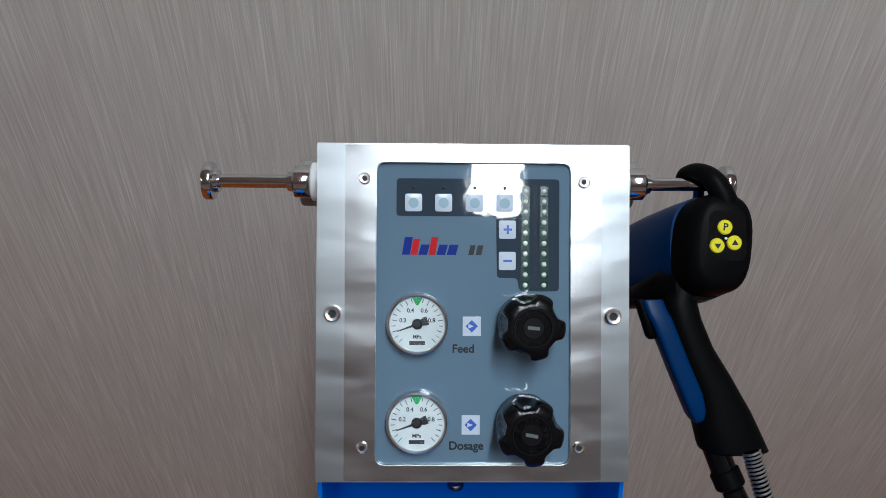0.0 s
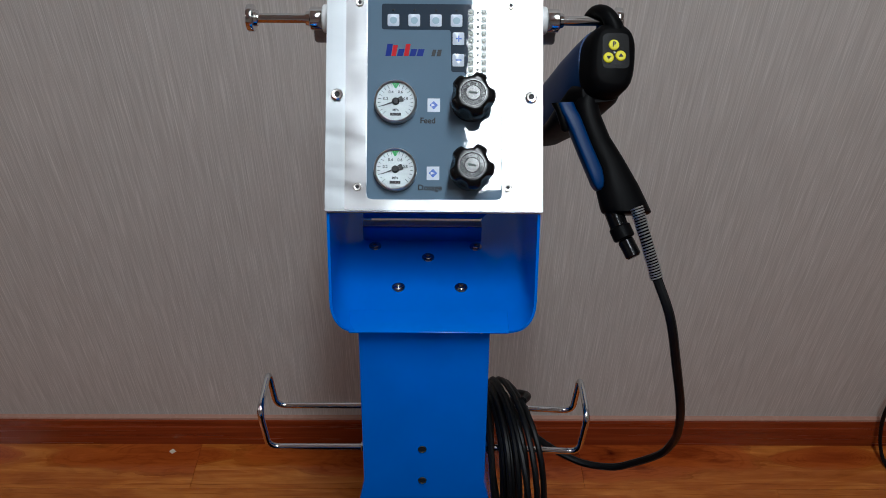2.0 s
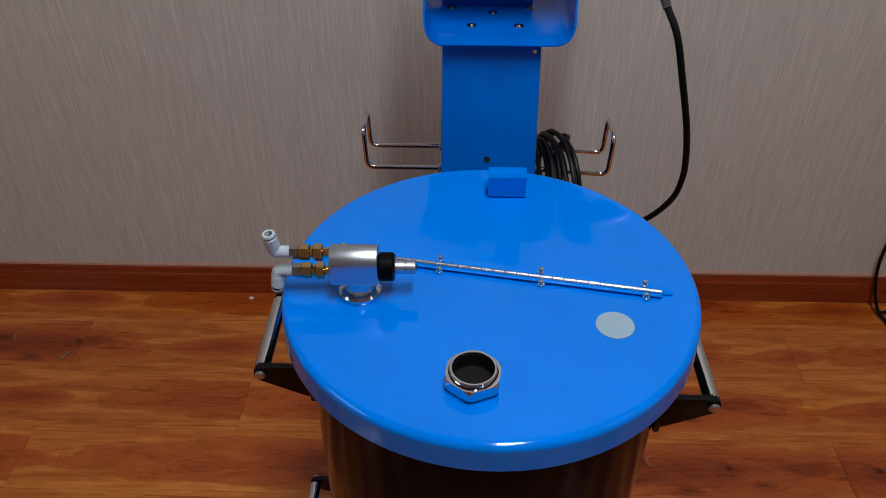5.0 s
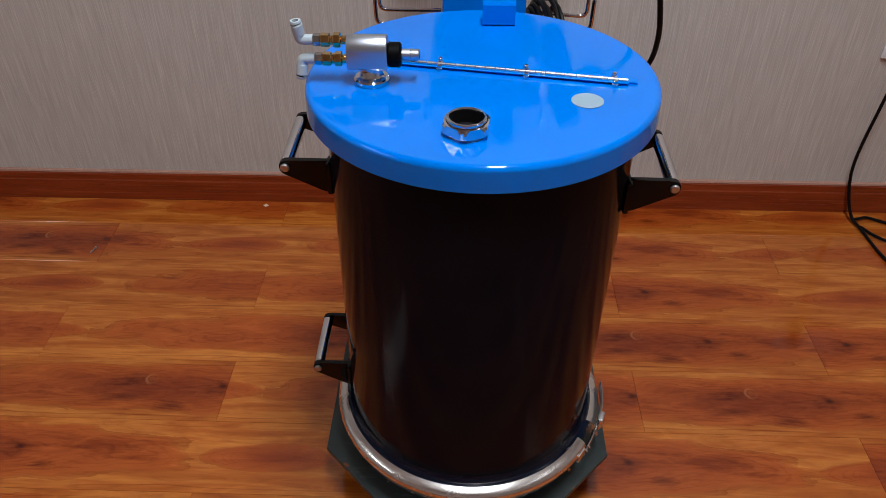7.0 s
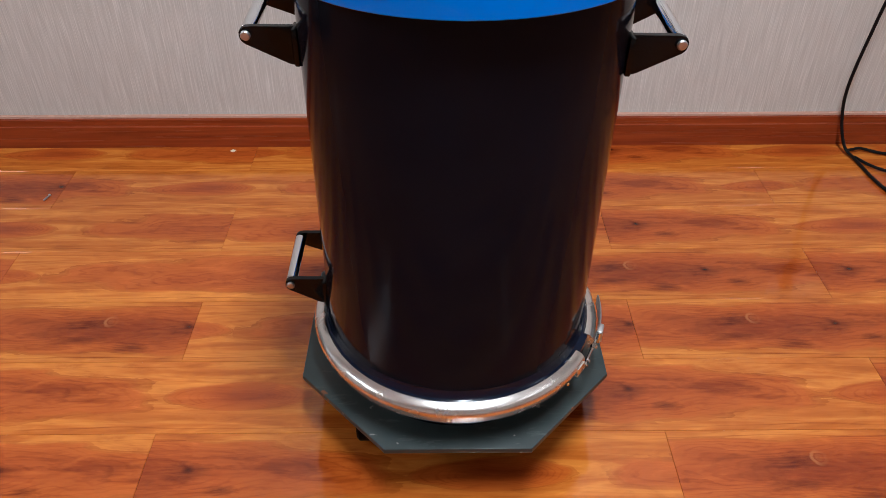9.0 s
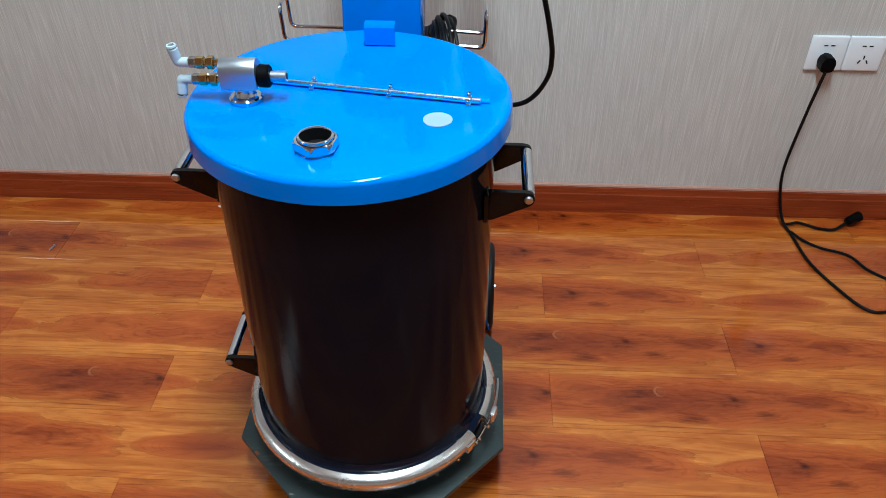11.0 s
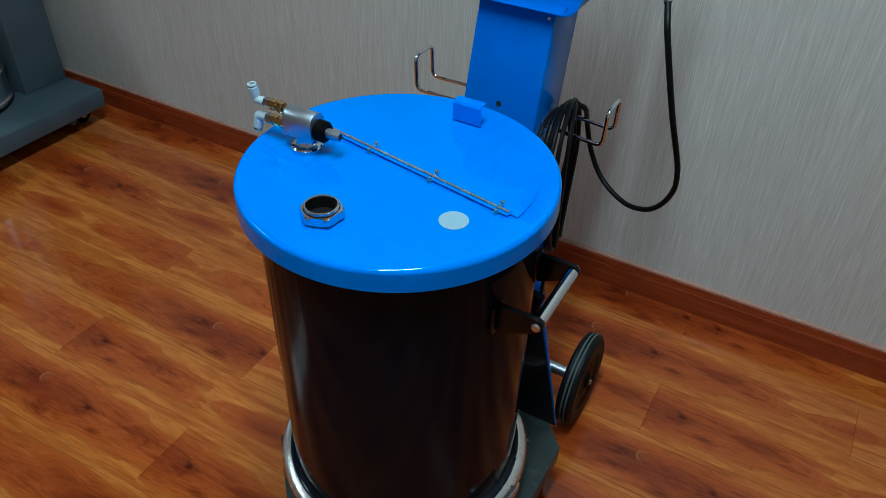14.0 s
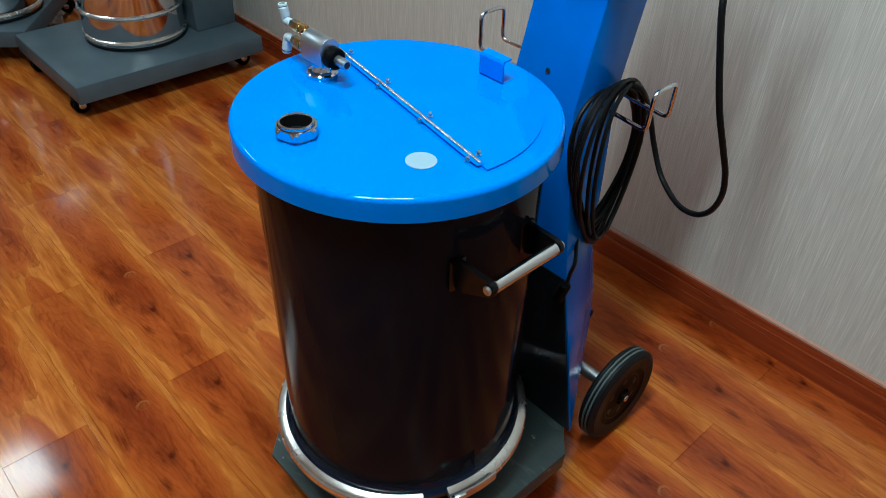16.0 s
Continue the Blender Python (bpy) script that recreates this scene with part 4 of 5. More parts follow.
for dz, up_ in ((0.0105, 1), (-0.0125, -1)):
    z = PZ + dz
    x = PX - 0.0233
    con = part("brass_connector", rod((x, PY, z), (x - 0.007, PY, z), 0.0050, 20), BRASS, pump, "brass connector")
    part("brass_nut", rod((x - 0.007, PY, z), (x - 0.0155, PY, z), 0.0086, 6, 0.0008), BRASS, con)
    part("brass_neck", rod((x - 0.0155, PY, z), (x - 0.0195, PY, z), 0.0058, 20), BRASS, con)
    part("brass_nut", rod((x - 0.0195, PY, z), (x - 0.0300, PY, z), 0.0080, 6, 0.0008), BRASS, con)
    part("steel_nut", rod((x - 0.030, PY, z), (x - 0.039, PY, z), 0.0072, 6, 0.0008), DARK_STEEL, con, "nickel-plated nut")
    xe = x - 0.054
    el = part("elbow_fitting", tube(rounded([(x - 0.039, PY, z), (xe, PY, z), (xe - 0.001, PY - 0.001, z + up_ * 0.009)], 0.006), 0.0061, 18), FIT_WHITE, pump, "pale grey push-in elbow")
    part("fitting_sleeve", rod((xe - 0.0005, PY, z + up_ * 0.006), (xe - 0.002, PY - 0.002, z + up_ * 0.0195), 0.0069, 24, 0.001), FIT_WHITE, el)
    part("release_ring", lathe([(0.0040, 0.0), (0.0040, 0.0035), (0.0060, 0.0035), (0.0065, 0.0025), (0.0065, 0.0)], 24, aim((xe - 0.0022, PY - 0.002, z + up_ * 0.0200), (xe - 0.0035, PY - 0.003, z + up_ * 0.035)), closed=True), FIT_WHITE, el, "release ring")
    part("fitting_gap", rod((xe - 0.002, PY - 0.002, z + up_ * 0.0193), (xe - 0.0022, PY - 0.002, z + up_ * 0.0201), 0.0066, 24, 0.0002), INK, el)
# ---- control box ----
BX = 0.0127
HWB = 0.0965
pv = Vector((0, 0.139, 0.155)).normalized()
pn = Vector((0, -pv.z, pv.y))
PC = Vector((BX, 0.4155, 1.0805))
PM = Matrix(((1, 0, 0, PC.x), (0, pv.y, pn.y, PC.y), (0, pv.z, pn.z, PC.z), (0, 0, 0, 1)))
HV = 0.1042
control = thing("control_box", (BX, 0.42, 1.0), "brushed aluminium control box with keypad, two gauges and two knobs", "control box")
side = [(0.3475, 1.0005), (0.4855, 1.1545), (0.525, 1.119), (0.525, 1.040), (0.478, 1.010), (0.43, 0.9995)]
housing = part("housing", prism(side, BX - HWB + 0.0012, BX + HWB - 0.0012, Matrix(((0, 0, 1, 0), (1, 0, 0, 0), (0, 1, 0, 0), (0, 0, 0, 1))), 0.001), CAST, control, "grey alloy housing")
inner = rect(-0.0600, -0.0935, 0.0600, 0.0925, 0.006)
outer = round_poly([(-HWB, -HV), (HWB, -HV), (HWB, HV), (-HWB, HV)], 0.0012)
face = part("face_plate", frame_bm(outer, inner, 0.0, 0.0045, PM), ALU_V, control, "brushed aluminium face plate")
part("face_band", frame_bm(round_poly([(-0.0790, -0.1030), (0.0790, -0.1030), (0.0790, 0.1030), (-0.0790, 0.1030)], 0.0012), rect(-0.0602, -0.0937, 0.0602, 0.0927, 0.006), 0.0046, 0.0056, PM), ALU, face, "polished centre band")
foil = part("keypad_foil", prism(rect(-0.0605, -0.094, 0.0605, 0.093, 0.006), 0.0002, 0.0016, PM), FOIL, control, "grey-blue laminated keypad foil with a wavy gloss")


def px(x, y):
    """Panel coordinates from the drawing's own grid (0.351 mm a step, centre 838, 553)."""
    return (x - 838) * 0.000351, (553 - y) * 0.000353


def on_panel(x, y, h=0.0016):
    u, v = px(x, y)
    return PM @ Matrix.Translation((u, v, h))


def prect(x0, y0, x1, y1, r=0.0):
    a, b = px(x0, y1), px(x1, y0)
    return rect(*a, *b, r)


pad = [px(*q) for q in ((702, 384), (702, 318), (990, 318), (990, 515), (920, 515), (916, 492), (880, 492), (878, 384))]
dark = part("keypad_field", prism(round_poly(pad, 0.0025), 0.0017, 0.0020, PM), FOIL_DARK, foil, "slate keypad field")
for i, x in enumerate((732, 785, 840, 893)):
    k = part("key", prism(prect(x - 15, 345, x + 15, 376, 0.0015), 0.0020, 0.0026, PM, 0.0003), KEY, foil, "pale membrane key")
    part("key_mark", prism(disc_poly(0.0032, 20, *px(x, 361)), 0.00262, 0.0027, PM), STICKER, k)
    part("key_led", lathe([(0, 0.0010), (0.0008, 0.0008), (0.0011, 0)], 12, on_panel(x, 334, 0.0020)), INK, foil)
for y, plus in ((407, True), (462, False)):
    k = part("key", prism(prect(883, y - 16, 913, y + 16, 0.0012), 0.0020, 0.0026, PM, 0.0003), KEY, foil, "pale membrane key")
    bm = prism(prect(891, y - 2, 906, y + 2), 0.00262, 0.0027, PM)
    part("key_sign", bm, KEY_BLUE, k)
    if plus:
        part("key_sign", prism(prect(896.5, y - 8, 900.5, y + 8), 0.00272, 0.0028, PM), KEY_BLUE, k)
for x in (930, 963):
    for r in range(10):
        y = 339 + r * 18.4
        part("led", lathe([(0, 0.0016), (0.0009, 0.0013), (0.0014, 0.0006), (0.0016, 0)], 14, on_panel(x, y, 0.00205)), LED, foil, "pale indicator, its glint painted in")
        part("led_base", prism(prect(x - 7, y - 8.5, x + 7, y + 8.5, 0.001), 0.00201, 0.00204, PM), LED_G, foil)
for r in range(10):
    y = 339 + r * 18.4
    part("scale_mark", prism(prect(944, y - 3, 950, y + 3), 0.00202, 0.0021, PM), INK, foil)
# maker's mark as plain slanted bars
for x0, w, y0, y1, mt in ((712, 14, 421, 452, LOGO_BLUE), (727, 12, 424, 452, LOGO_RED), (741, 15, 434, 452, LOGO_BLUE), (759, 12, 421, 452, LOGO_RED), (773, 15, 434, 452, LOGO_BLUE), (791, 16, 434, 452, LOGO_BLUE)):
    part("mark_bar", prism([px(x0, y1), px(x0 + w, y1), px(x0 + w + 5, y0), px(x0 + 5, y0)], 0.00165, 0.0018, PM), mt, foil)
for x0, w in ((829, 9), (842, 10)):
    part("mark_bar", prism([px(x0, 452), px(x0 + w, 452), px(x0 + w + 4, 435), px(x0 + 4, 435)], 0.00165, 0.0018, PM), INK, foil)
for word, x, y in (("Feed", 821, 617), ("Dosage", 827, 787)):
    part("lettering", text_bm(word, 0.0072, on_panel(x, y, 0.0017)), INK, foil)
for x, y in ((836, 577), (835, 750)):
    ic = part("icon", prism(prect(x - 16, y - 17, x + 16, y + 17), 0.00165, 0.0018, PM), KEY, foil, "pale square pictogram")
    part("icon_mark", prism([px(x - 11, y), px(x, y - 11), px(x + 11, y), px(x, y + 11)], 0.00182, 0.0019, PM), KEY_BLUE, ic)
    part("icon_mark", prism([px(x - 6, y + 4), px(x - 6, y - 4), px(x + 4, y)], 0.00192, 0.0020, PM), KEY, ic)
# gauges
for x, y in ((740, 572), (740, 743)):
    gm = on_panel(x, y, 0.0016)
    g = part("gauge", lathe([(0.0170, 0.0070), (0.0170, 0.0085), (0.0178, 0.0092), (0.0187, 0.0085), (0.0190, 0.0060), (0.0190, 0), (0, 0)], 56, gm), DULL_STEEL, control, "round pressure gauge with a chromed bezel")
    part("dial", prism(disc_poly(0.0172, 48), 0.0055, 0.0062, gm), DIAL, g, "white dial")
    for k in range(21):
        a = radians(225 - 270 * k / 20)
        big = k % 2 == 0
        mm = gm @ Matrix.Translation((0.0142 * math.cos(a), 0.0142 * math.sin(a), 0.0063)) @ Matrix.Rotation(a, 4, "Z")
        part("tick", box((-0.0016 if big else -0.0008, -0.00022, 0), (0.0016, 0.00022, 0.0002), 0, m=mm), INK, g)
    for txt, tx, ty in (("0.2", -0.0088, 0.0022), ("0.4", -0.0042, 0.0082), ("0.6", 0.0042, 0.0082), ("0.8", 0.0088, 0.0022)):
        part("lettering", text_bm(txt, 0.0036, gm @ Matrix.Translation((tx, ty, 0.0064)), 0.0001), INK, g)
    part("lettering", text_bm("MPa", 0.0032, gm @ Matrix.Translation((0, -0.0078, 0.0064)), 0.0001), INK, g)
    part("maker_bar", box((-0.0048, -0.0128, 0.0063), (0.0048, -0.0103, 0.0065), 0, m=gm), INK, g)
    part("green_mark", prism([(-0.0034, 0.0163), (0.0034, 0.0163), (0.0006, 0.0115), (-0.0006, 0.0115)], 0.0064, 0.0069, gm), GREEN, g, "green limit mark")
    a = radians(200)
    nm = gm @ Matrix.Rotation(a, 4, "Z")
    part("needle", prism([(-0.0068, -0.0026), (-0.0048, -0.0026), (0.001, -0.0008), (0.0130, -0.0003), (0.0130, 0.0003), (0.001, 0.0008), (-0.0048, 0.0026), (-0.0068, 0.0026)], 0.0068, 0.0072, nm), INK, g, "black needle")
    part("needle_cap", lathe([(0, 0.0082), (0.0022, 0.0080), (0.0033, 0.0070), (0.0033, 0.0060)], 20, gm), INK, g)
    ln = part("lens", lathe([(0, 0.0080), (0.0168, 0.0080), (0.0168, 0.0074), (0, 0.0074)], 40, gm), LENS, g, "clear cover glass")
    ln.visible_shadow = False
# star knobs: a round skirt below, five blunt lobes above
def lobed(m, z, r, dip, steps=90):
    """An outline with five blunt lobes, dip deep between them."""
    out = []
    for k in range(steps):
        a = 2 * math.pi * k / steps
        q = r - dip * (0.5 - 0.5 * math.tanh(2.6 * (math.cos(5 * a) + 0.15)))
        out.append(m @ Vector((q * math.cos(a), q * math.sin(a), z)))
    return out


for x, y, turn in ((931, 570, -5), (929, 744, -10)):
    km = on_panel(x, y, 0.0016) @ Matrix.Rotation(radians(turn), 4, "Z")
    levels = ((0.0003, 0.0165, 0), (0.0020, 0.0180, 0), (0.0120, 0.0182, 0.0003), (0.0170, 0.0188, 0.0020), (0.0200, 0.0195, 0.0042), (0.0305, 0.0198, 0.0048), (0.0340, 0.0190, 0.0042), (0.0358, 0.0172, 0.0026), (0.0368, 0.0142, 0.0008), (0.0368, 0.0120, 0))
    kn = part("star_knob", loft([lobed(km, *q) for q in levels], 0), GLOSS_BLACK, control, "black lobed plastic knob", 50)
    part("knob_cap", lathe([(0, 0.0375), (0.0060, 0.0375), (0.0066, 0.0368), (0.0100, 0.0368), (0.0106, 0.0378), (0.0114, 0.0378), (0.0118, 0.0362)], 36, km), KNOB_TOP, kn, "worn printed knob cap")
    part("cap_bar", box((-0.0035, -0.001, 0.0375), (0.0035, 0.001, 0.0377), 0, m=km), TYRE_LINE, kn)
for x, y in ((647, 320), (1031, 324), (645, 787), (1024, 787)):
    m_ = on_panel(x, y, 0.0056)
    s = screw_head(m_, 0.0036, 0.0016, face)
    part("socket", prism(disc_poly(0.0017, 6), 0.0007, 0.0009, m_), INK, s)
for x, y in ((592, 555), (1083, 558)):
    m_ = on_panel(x, y, 0.0045)
    s = screw_head(m_, 0.0052, 0.0040, face)
    part("socket", prism(disc_poly(0.0025, 6), 0.0017, 0.0019, m_), INK, s)
# hanger rod through the box, with collars and end flanges
RY, RZ = 0.505, 1.114
part("rear_block", box((BX - 0.119, 0.5145, 1.084), (BX + 0.119, 0.532, 1.115), 0.003), SMOKY, control, "smoky grey plastic hanger block")
for s in (-1, 1):
    hr = part("hanger_rod", rod((BX + s * HWB, RY, RZ), (BX + s * 0.172, RY, RZ), 0.0046, 24), CHROME, control, "chrome hanger rod")
    part("rod_collar", lathe([(0.0046, 0.0), (0.0105, 0.0), (0.0110, 0.001), (0.0110, 0.011), (0.0100, 0.012), (0.0075, 0.0125), (0.0065, 0.0160), (0.0046, 0.0165)], 32, aim((BX + s * (HWB + 0.0105), RY, RZ), (BX + s * 0.3, RY, RZ))), CHROME, hr, "stepped chrome collar")
    part("nylon_washer", lathe([(0.0046, 0.0), (0.0125, 0.0), (0.0130, 0.001), (0.0130, 0.0090), (0.0120, 0.0100), (0.0046, 0.0100)], 32, aim((BX + s * (HWB + 0.0003), RY, RZ), (BX + s * 0.3, RY, RZ))), WHITE_PL, hr, "pale nylon washer")
    part("rod_flange", lathe([(0, 0.0), (0.0075, 0.0), (0.0080, 0.003), (0.0125, 0.0035), (0.0130, 0.0045), (0.0130, 0.0085), (0.0125, 0.0095), (0.0060, 0.0098), (0, 0.0098)], 32, aim((BX + s * 0.169, RY, RZ), (BX + s * 0.3, RY, RZ))), CHROME, hr, "turned end flange")

control.location = Vector(control.location) + UP

# ---- spray gun hanging on the rod ----
gun = thing("spray_gun", (0.179, 0.468, 1.107), "black and blue spray gun hanging by its hook on a rod", "spray gun")
GP = Vector((0.179, 0.468, 1.107))
GM = Matrix(((1, 0, 0, GP.x), (0, pv.y, pn.y, GP.y), (0, pv.z, pn.z, GP.z), (0, 0, 0, 1)))


def gp(x, y):
    return (x - 1286) * 0.000366, (402 - y) * 0.000366


def gpoly(pts, r, n=4, w=0.0):
    """An outline drawn on the button face, widened towards depth w."""
    k = (0.495 - w) / 0.495
    return round_poly([(-0.194 + (gp(*q)[0] + 0.194) * k, 0.0054 + (gp(*q)[1] - 0.0054) * k) for q in pts], r, n)


def gq(x, y, w):
    """A place on the gun from its outline drawing, at depth w behind the button face."""
    k = (0.495 - w) / 0.495
    u, v = gp(x, y)
    return Vector((-0.194 + (u + 0.194) * k, 0.0054 + (v - 0.0054) * k, w))


def section(c, rx, ry, turn, k=32, sq=0.75):
    """A rounded section round c in the gun's frame, across its depth axis."""
    out = []
    for i in range(k):
        a = 2 * math.pi * i / k
        ca, sa = math.cos(a), math.sin(a)
        x = rx * math.copysign(abs(ca) ** sq, ca)
        y = ry * math.copysign(abs(sa) ** sq, sa)
        t = radians(turn)
        out.append(GM @ (Vector(c) + Vector((x * math.cos(t) - y * math.sin(t), x * math.sin(t) + y * math.cos(t), 0))))
    return out


def drift(y):
    """The grip's foot stands a little further out than its neck."""
    return 7 * min(1, max(0, (y - 540) / 140))


def slices(stations, thick, w, k=28, sq=0.8):
    """Rounded slices between pairs of outline points, thick across the depth."""
    rings = []
    for (l, r), th in zip(stations, thick):
        pl, pr = gq(l[0] + drift(l[1]), l[1], w), gq(r[0] + drift(r[1]), r[1], w)
        c, half = (pl + pr) / 2, (pr - pl) / 2
        ring = []
        for i in range(k):
            a = 2 * math.pi * i / k
            ca, sa = math.cos(a), math.sin(a)
            q = c + half * math.copysign(abs(ca) ** sq, ca) + Vector((0, 0, th * math.copysign(abs(sa) ** sq, sa)))
            ring.append(GM @ q)
        rings.append(ring)
    return rings


rc = gq(1279, 430, -0.006)
bdir = Vector((-0.22, -0.16, -1.0))


def along(d, dx=0.0, dy=0.0):
    return (rc.x + bdir.x * d + dx, rc.y + bdir.y * d + dy, rc.z - d)


part("rear_cap", loft([section((rc.x, rc.y, -0.0005), 0.0150, 0.0250, -4, 32, 0.7), section((rc.x, rc.y, -0.0030), 0.0195, 0.0305, -4, 32, 0.7), section((rc.x, rc.y, -0.0090), 0.0218, 0.0330, -4, 32, 0.7), section(along(0.0125, -0.0005), 0.0230, 0.0340, -4, 32, 0.72), section(along(0.017, -0.001), 0.0230, 0.0338, -4, 32, 0.75)], 0), BLACK, gun, "black rounded rear cap", 45)
part("barrel", loft([section(along(0.0172, -0.001, 0.001), 0.0236, 0.0335, 0), section(along(0.036, -0.002, 0.001), 0.0244, 0.0335, 0), section(along(0.07, -0.002, 0.001), 0.0255, 0.0330, 0), section(along(0.12, -0.002), 0.0255, 0.0310, 0), section(along(0.165), 0.0230, 0.0270, 0), section(along(0.174), 0.0190, 0.0230, 0)], 0), GUN_BLUE, gun, "dark blue plastic barrel", 45)
part("under_barrel", loft([section(along(0.0150, -0.004, -0.026), 0.0180, 0.0100, 6), section(along(0.030, -0.006, -0.0240), 0.0250, 0.0140, 6), section(along(0.060, -0.005, -0.0255), 0.0255, 0.0110, 6), section(along(0.095, -0.003, -0.0265), 0.0240, 0.0080, 6), section(along(0.130, -0.003, -0.0255), 0.0220, 0.0070, 6), section(along(0.165, -0.002, -0.0220), 0.0170, 0.0060, 6)], 0), BLACK, gun, "black lower barrel shell", 45)
hook_pts = catmull([gq(1290, 380, -0.012), gq(1283, 348, -0.009), gq(1264, 316, -0.010), gq(1238, 301, -0.018), gq(1214, 303, -0.030), gq(1204, 316, -0.036)], 6)
part("hook", tube([GM @ q for q in hook_pts], lambda i: 0.0096 - 0.0060 * i / 30, 16), BLACK, gun, "black hanging hook")
part("hook_web", tube([GM @ gq(1240, 322, -0.030), GM @ gq(1238, 345, -0.030), GM @ gq(1232, 372, -0.034)], 0.0038, 12), GUN_BLUE, gun)
handle = part("grip", loft(slices([((1192, 486), (1248, 474)), ((1176, 512), (1234, 500)), ((1170, 535), (1230, 522)), ((1177, 578), (1238, 558)), ((1194, 634), (1256, 608)), ((1218, 692), (1287, 662)), ((1222, 745), (1322, 724)), ((1231, 782), (1342, 766)), ((1235, 793), (1354, 792)), ((1243, 797), (1348, 797))], (0.012, 0.0135, 0.015, 0.0155, 0.0160, 0.0165, 0.0175, 0.0180, 0.0178, 0.0150), -0.034), 0), BLACK, gun, "black moulded grip", 50)
part("grip_front", loft(slices([((1134, 530), (1172, 528)), ((1141, 553), (1180, 549)), ((1148, 568), (1186, 560)), ((1160, 598), (1195, 586)), ((1179, 652), (1213, 638)), ((1202, 710), (1235, 694)), ((1212, 733), (1240, 720)), ((1219, 743), (1238, 737)), ((1224, 747), (1233, 745))], (0.0060, 0.0078, 0.0085, 0.0088, 0.0090, 0.0092, 0.0092, 0.0085, 0.0060), -0.0262, 28, 0.42), 0), GUN_BLUE, handle, "dark blue grip front", 40)
part("trigger", loft(slices([((1118, 528), (1146, 528)), ((1128, 545), (1148, 544)), ((1134, 566), (1154, 564)), ((1141, 594), (1160, 592)), ((1146, 599), (1158, 598))], (0.005, 0.0056, 0.006, 0.005, 0.003), -0.028, 14), 0), BLACK, handle, "black trigger", 50)
panel_m = GM @ Matrix.Translation((0, 0, -0.0004))
part("button_panel", prism([(x, y) for x, y in gpoly([(1258, 372), (1324, 372), (1326, 462), (1256, 462)], 0.006)], -0.0008, 0.0002, panel_m), GLOSS_BLACK, gun)
for x, y, ch in ((1286, 402, "P"), (1272, 435, ""), (1303, 430, "")):
    bu, bv = gp(x, y)
    bt = part("button", lathe([(0, 0.0014), (0.0040, 0.0014), (0.0047, 0.0009), (0.0050, 0)], 28, panel_m @ Matrix.Translation((bu, bv, 0.0003))), YELLOW, gun, "round yellow button")
    bm_ = panel_m @ Matrix.Translation((bu, bv, 0.0018))
    if ch:
        part("lettering", text_bm(ch, 0.0066, bm_ @ Matrix.Rotation(radians(-4), 4, "Z")), INK, bt)
    else:
        s = -1 if x == 1272 else 1
        part("arrow", prism([(-0.0022, -0.0013 * s), (0.0022, -0.0013 * s), (0, 0.0022 * s)][:: s], 0, 0.0002, bm_), INK, bt)
part("indicator", lathe([(0, 0.001), (0.0008, 0.0008), (0.001, 0)], 10, panel_m @ Matrix.Translation((*gp(1288, 422), 0.0003))), LED, gun)
# connectors at the grip's foot
hc = part("hose_connector", rod((0.184, 0.392, 0.975), (0.1915, 0.3775, 0.9605), 0.0088, 20, 0.001), GLOSS_BLACK, gun, "black hose connector")
part("knurled_ring", rod((0.1905, 0.3795, 0.9625), (0.1955, 0.3700, 0.9545), 0.0104, 12, 0.0012), BLACK, hc)
part("hose_plug", rod((0.1955, 0.3700, 0.9545), (0.2035, 0.3560, 0.9435), 0.0076, 18, 0.002), GLOSS_BLACK, hc)
# spring guard and cable
guard_pts = catmull([Vector((0.203, 0.378, 0.986)), Vector((0.2075, 0.367, 0.974)), Vector((0.213, 0.355, 0.960)), Vector((0.218, 0.3445, 0.947)), Vector((0.2225, 0.335, 0.934))], 14)
gcab = thing("gun_cable", (0.24, 0.36, 0.9), "black gun cable with steel spring guard hanging in a loop", "cable")
part("spring_core", tube(guard_pts, 0.0053, 12), BLACK, gcab)
hel = []
tot = len(guard_pts) - 1
turns = 26
for i in range(turns * 10 + 1):
    t = i / (turns * 10) * tot
    k = min(int(t), tot - 1)
    q = guard_pts[k].lerp(guard_pts[k + 1], t - k)
    d = (guard_pts[k + 1] - guard_pts[k]).normalized()
    s_ = d.cross(Vector((0, 1, 0.2))).normalized()
    w_ = d.cross(s_)
    a = 2 * math.pi * i / 10
    hel.append(q + 0.0057 * (math.cos(a) * s_ + math.sin(a) * w_))
part("spring_guard", tube(hel, 0.0008, 6), DULL_STEEL, gcab, "coiled steel spring guard")
part("sheath", tube(catmull([(0.222, 0.336, 0.936), (0.2345, 0.311, 0.908), (0.251, 0.306, 0.850), (0.270, 0.307, 0.781), (0.284, 0.323, 0.720), (0.290, 0.338, 0.679), (0.288, 0.354, 0.635), (0.270, 0.374, 0.589), (0.243, 0.385, 0.563), (0.202, 0.402, 0.553), (0.152, 0.424, 0.571), (0.122, 0.430, 0.616), (0.113, 0.410, 0.677), (0.120, 0.366, 0.728), (0.112, 0.345, 0.744)]), 0.0046, 10), CABLE, gcab, "black cable sheath")

gun.location = Vector(gun.location) + UP
gcab.location = Vector(gcab.location) + UP

# ---- coiled cable on the rack ----
def column_side(y, z):
    """How far the column's flank reaches at y and z, with a cable's thickness on it."""
    hw = 0.093 + (0.55 - z) * 0.21 if z < 0.55 else 0.0645 + max(0.0, 0.6945 - z) * 0.197
    f = min(1.0, max(0.0, (y - 0.262) / 0.125))
    return CX + hw + (0.065 - hw) * f + 0.0045 if y > 0.250 else 0.0


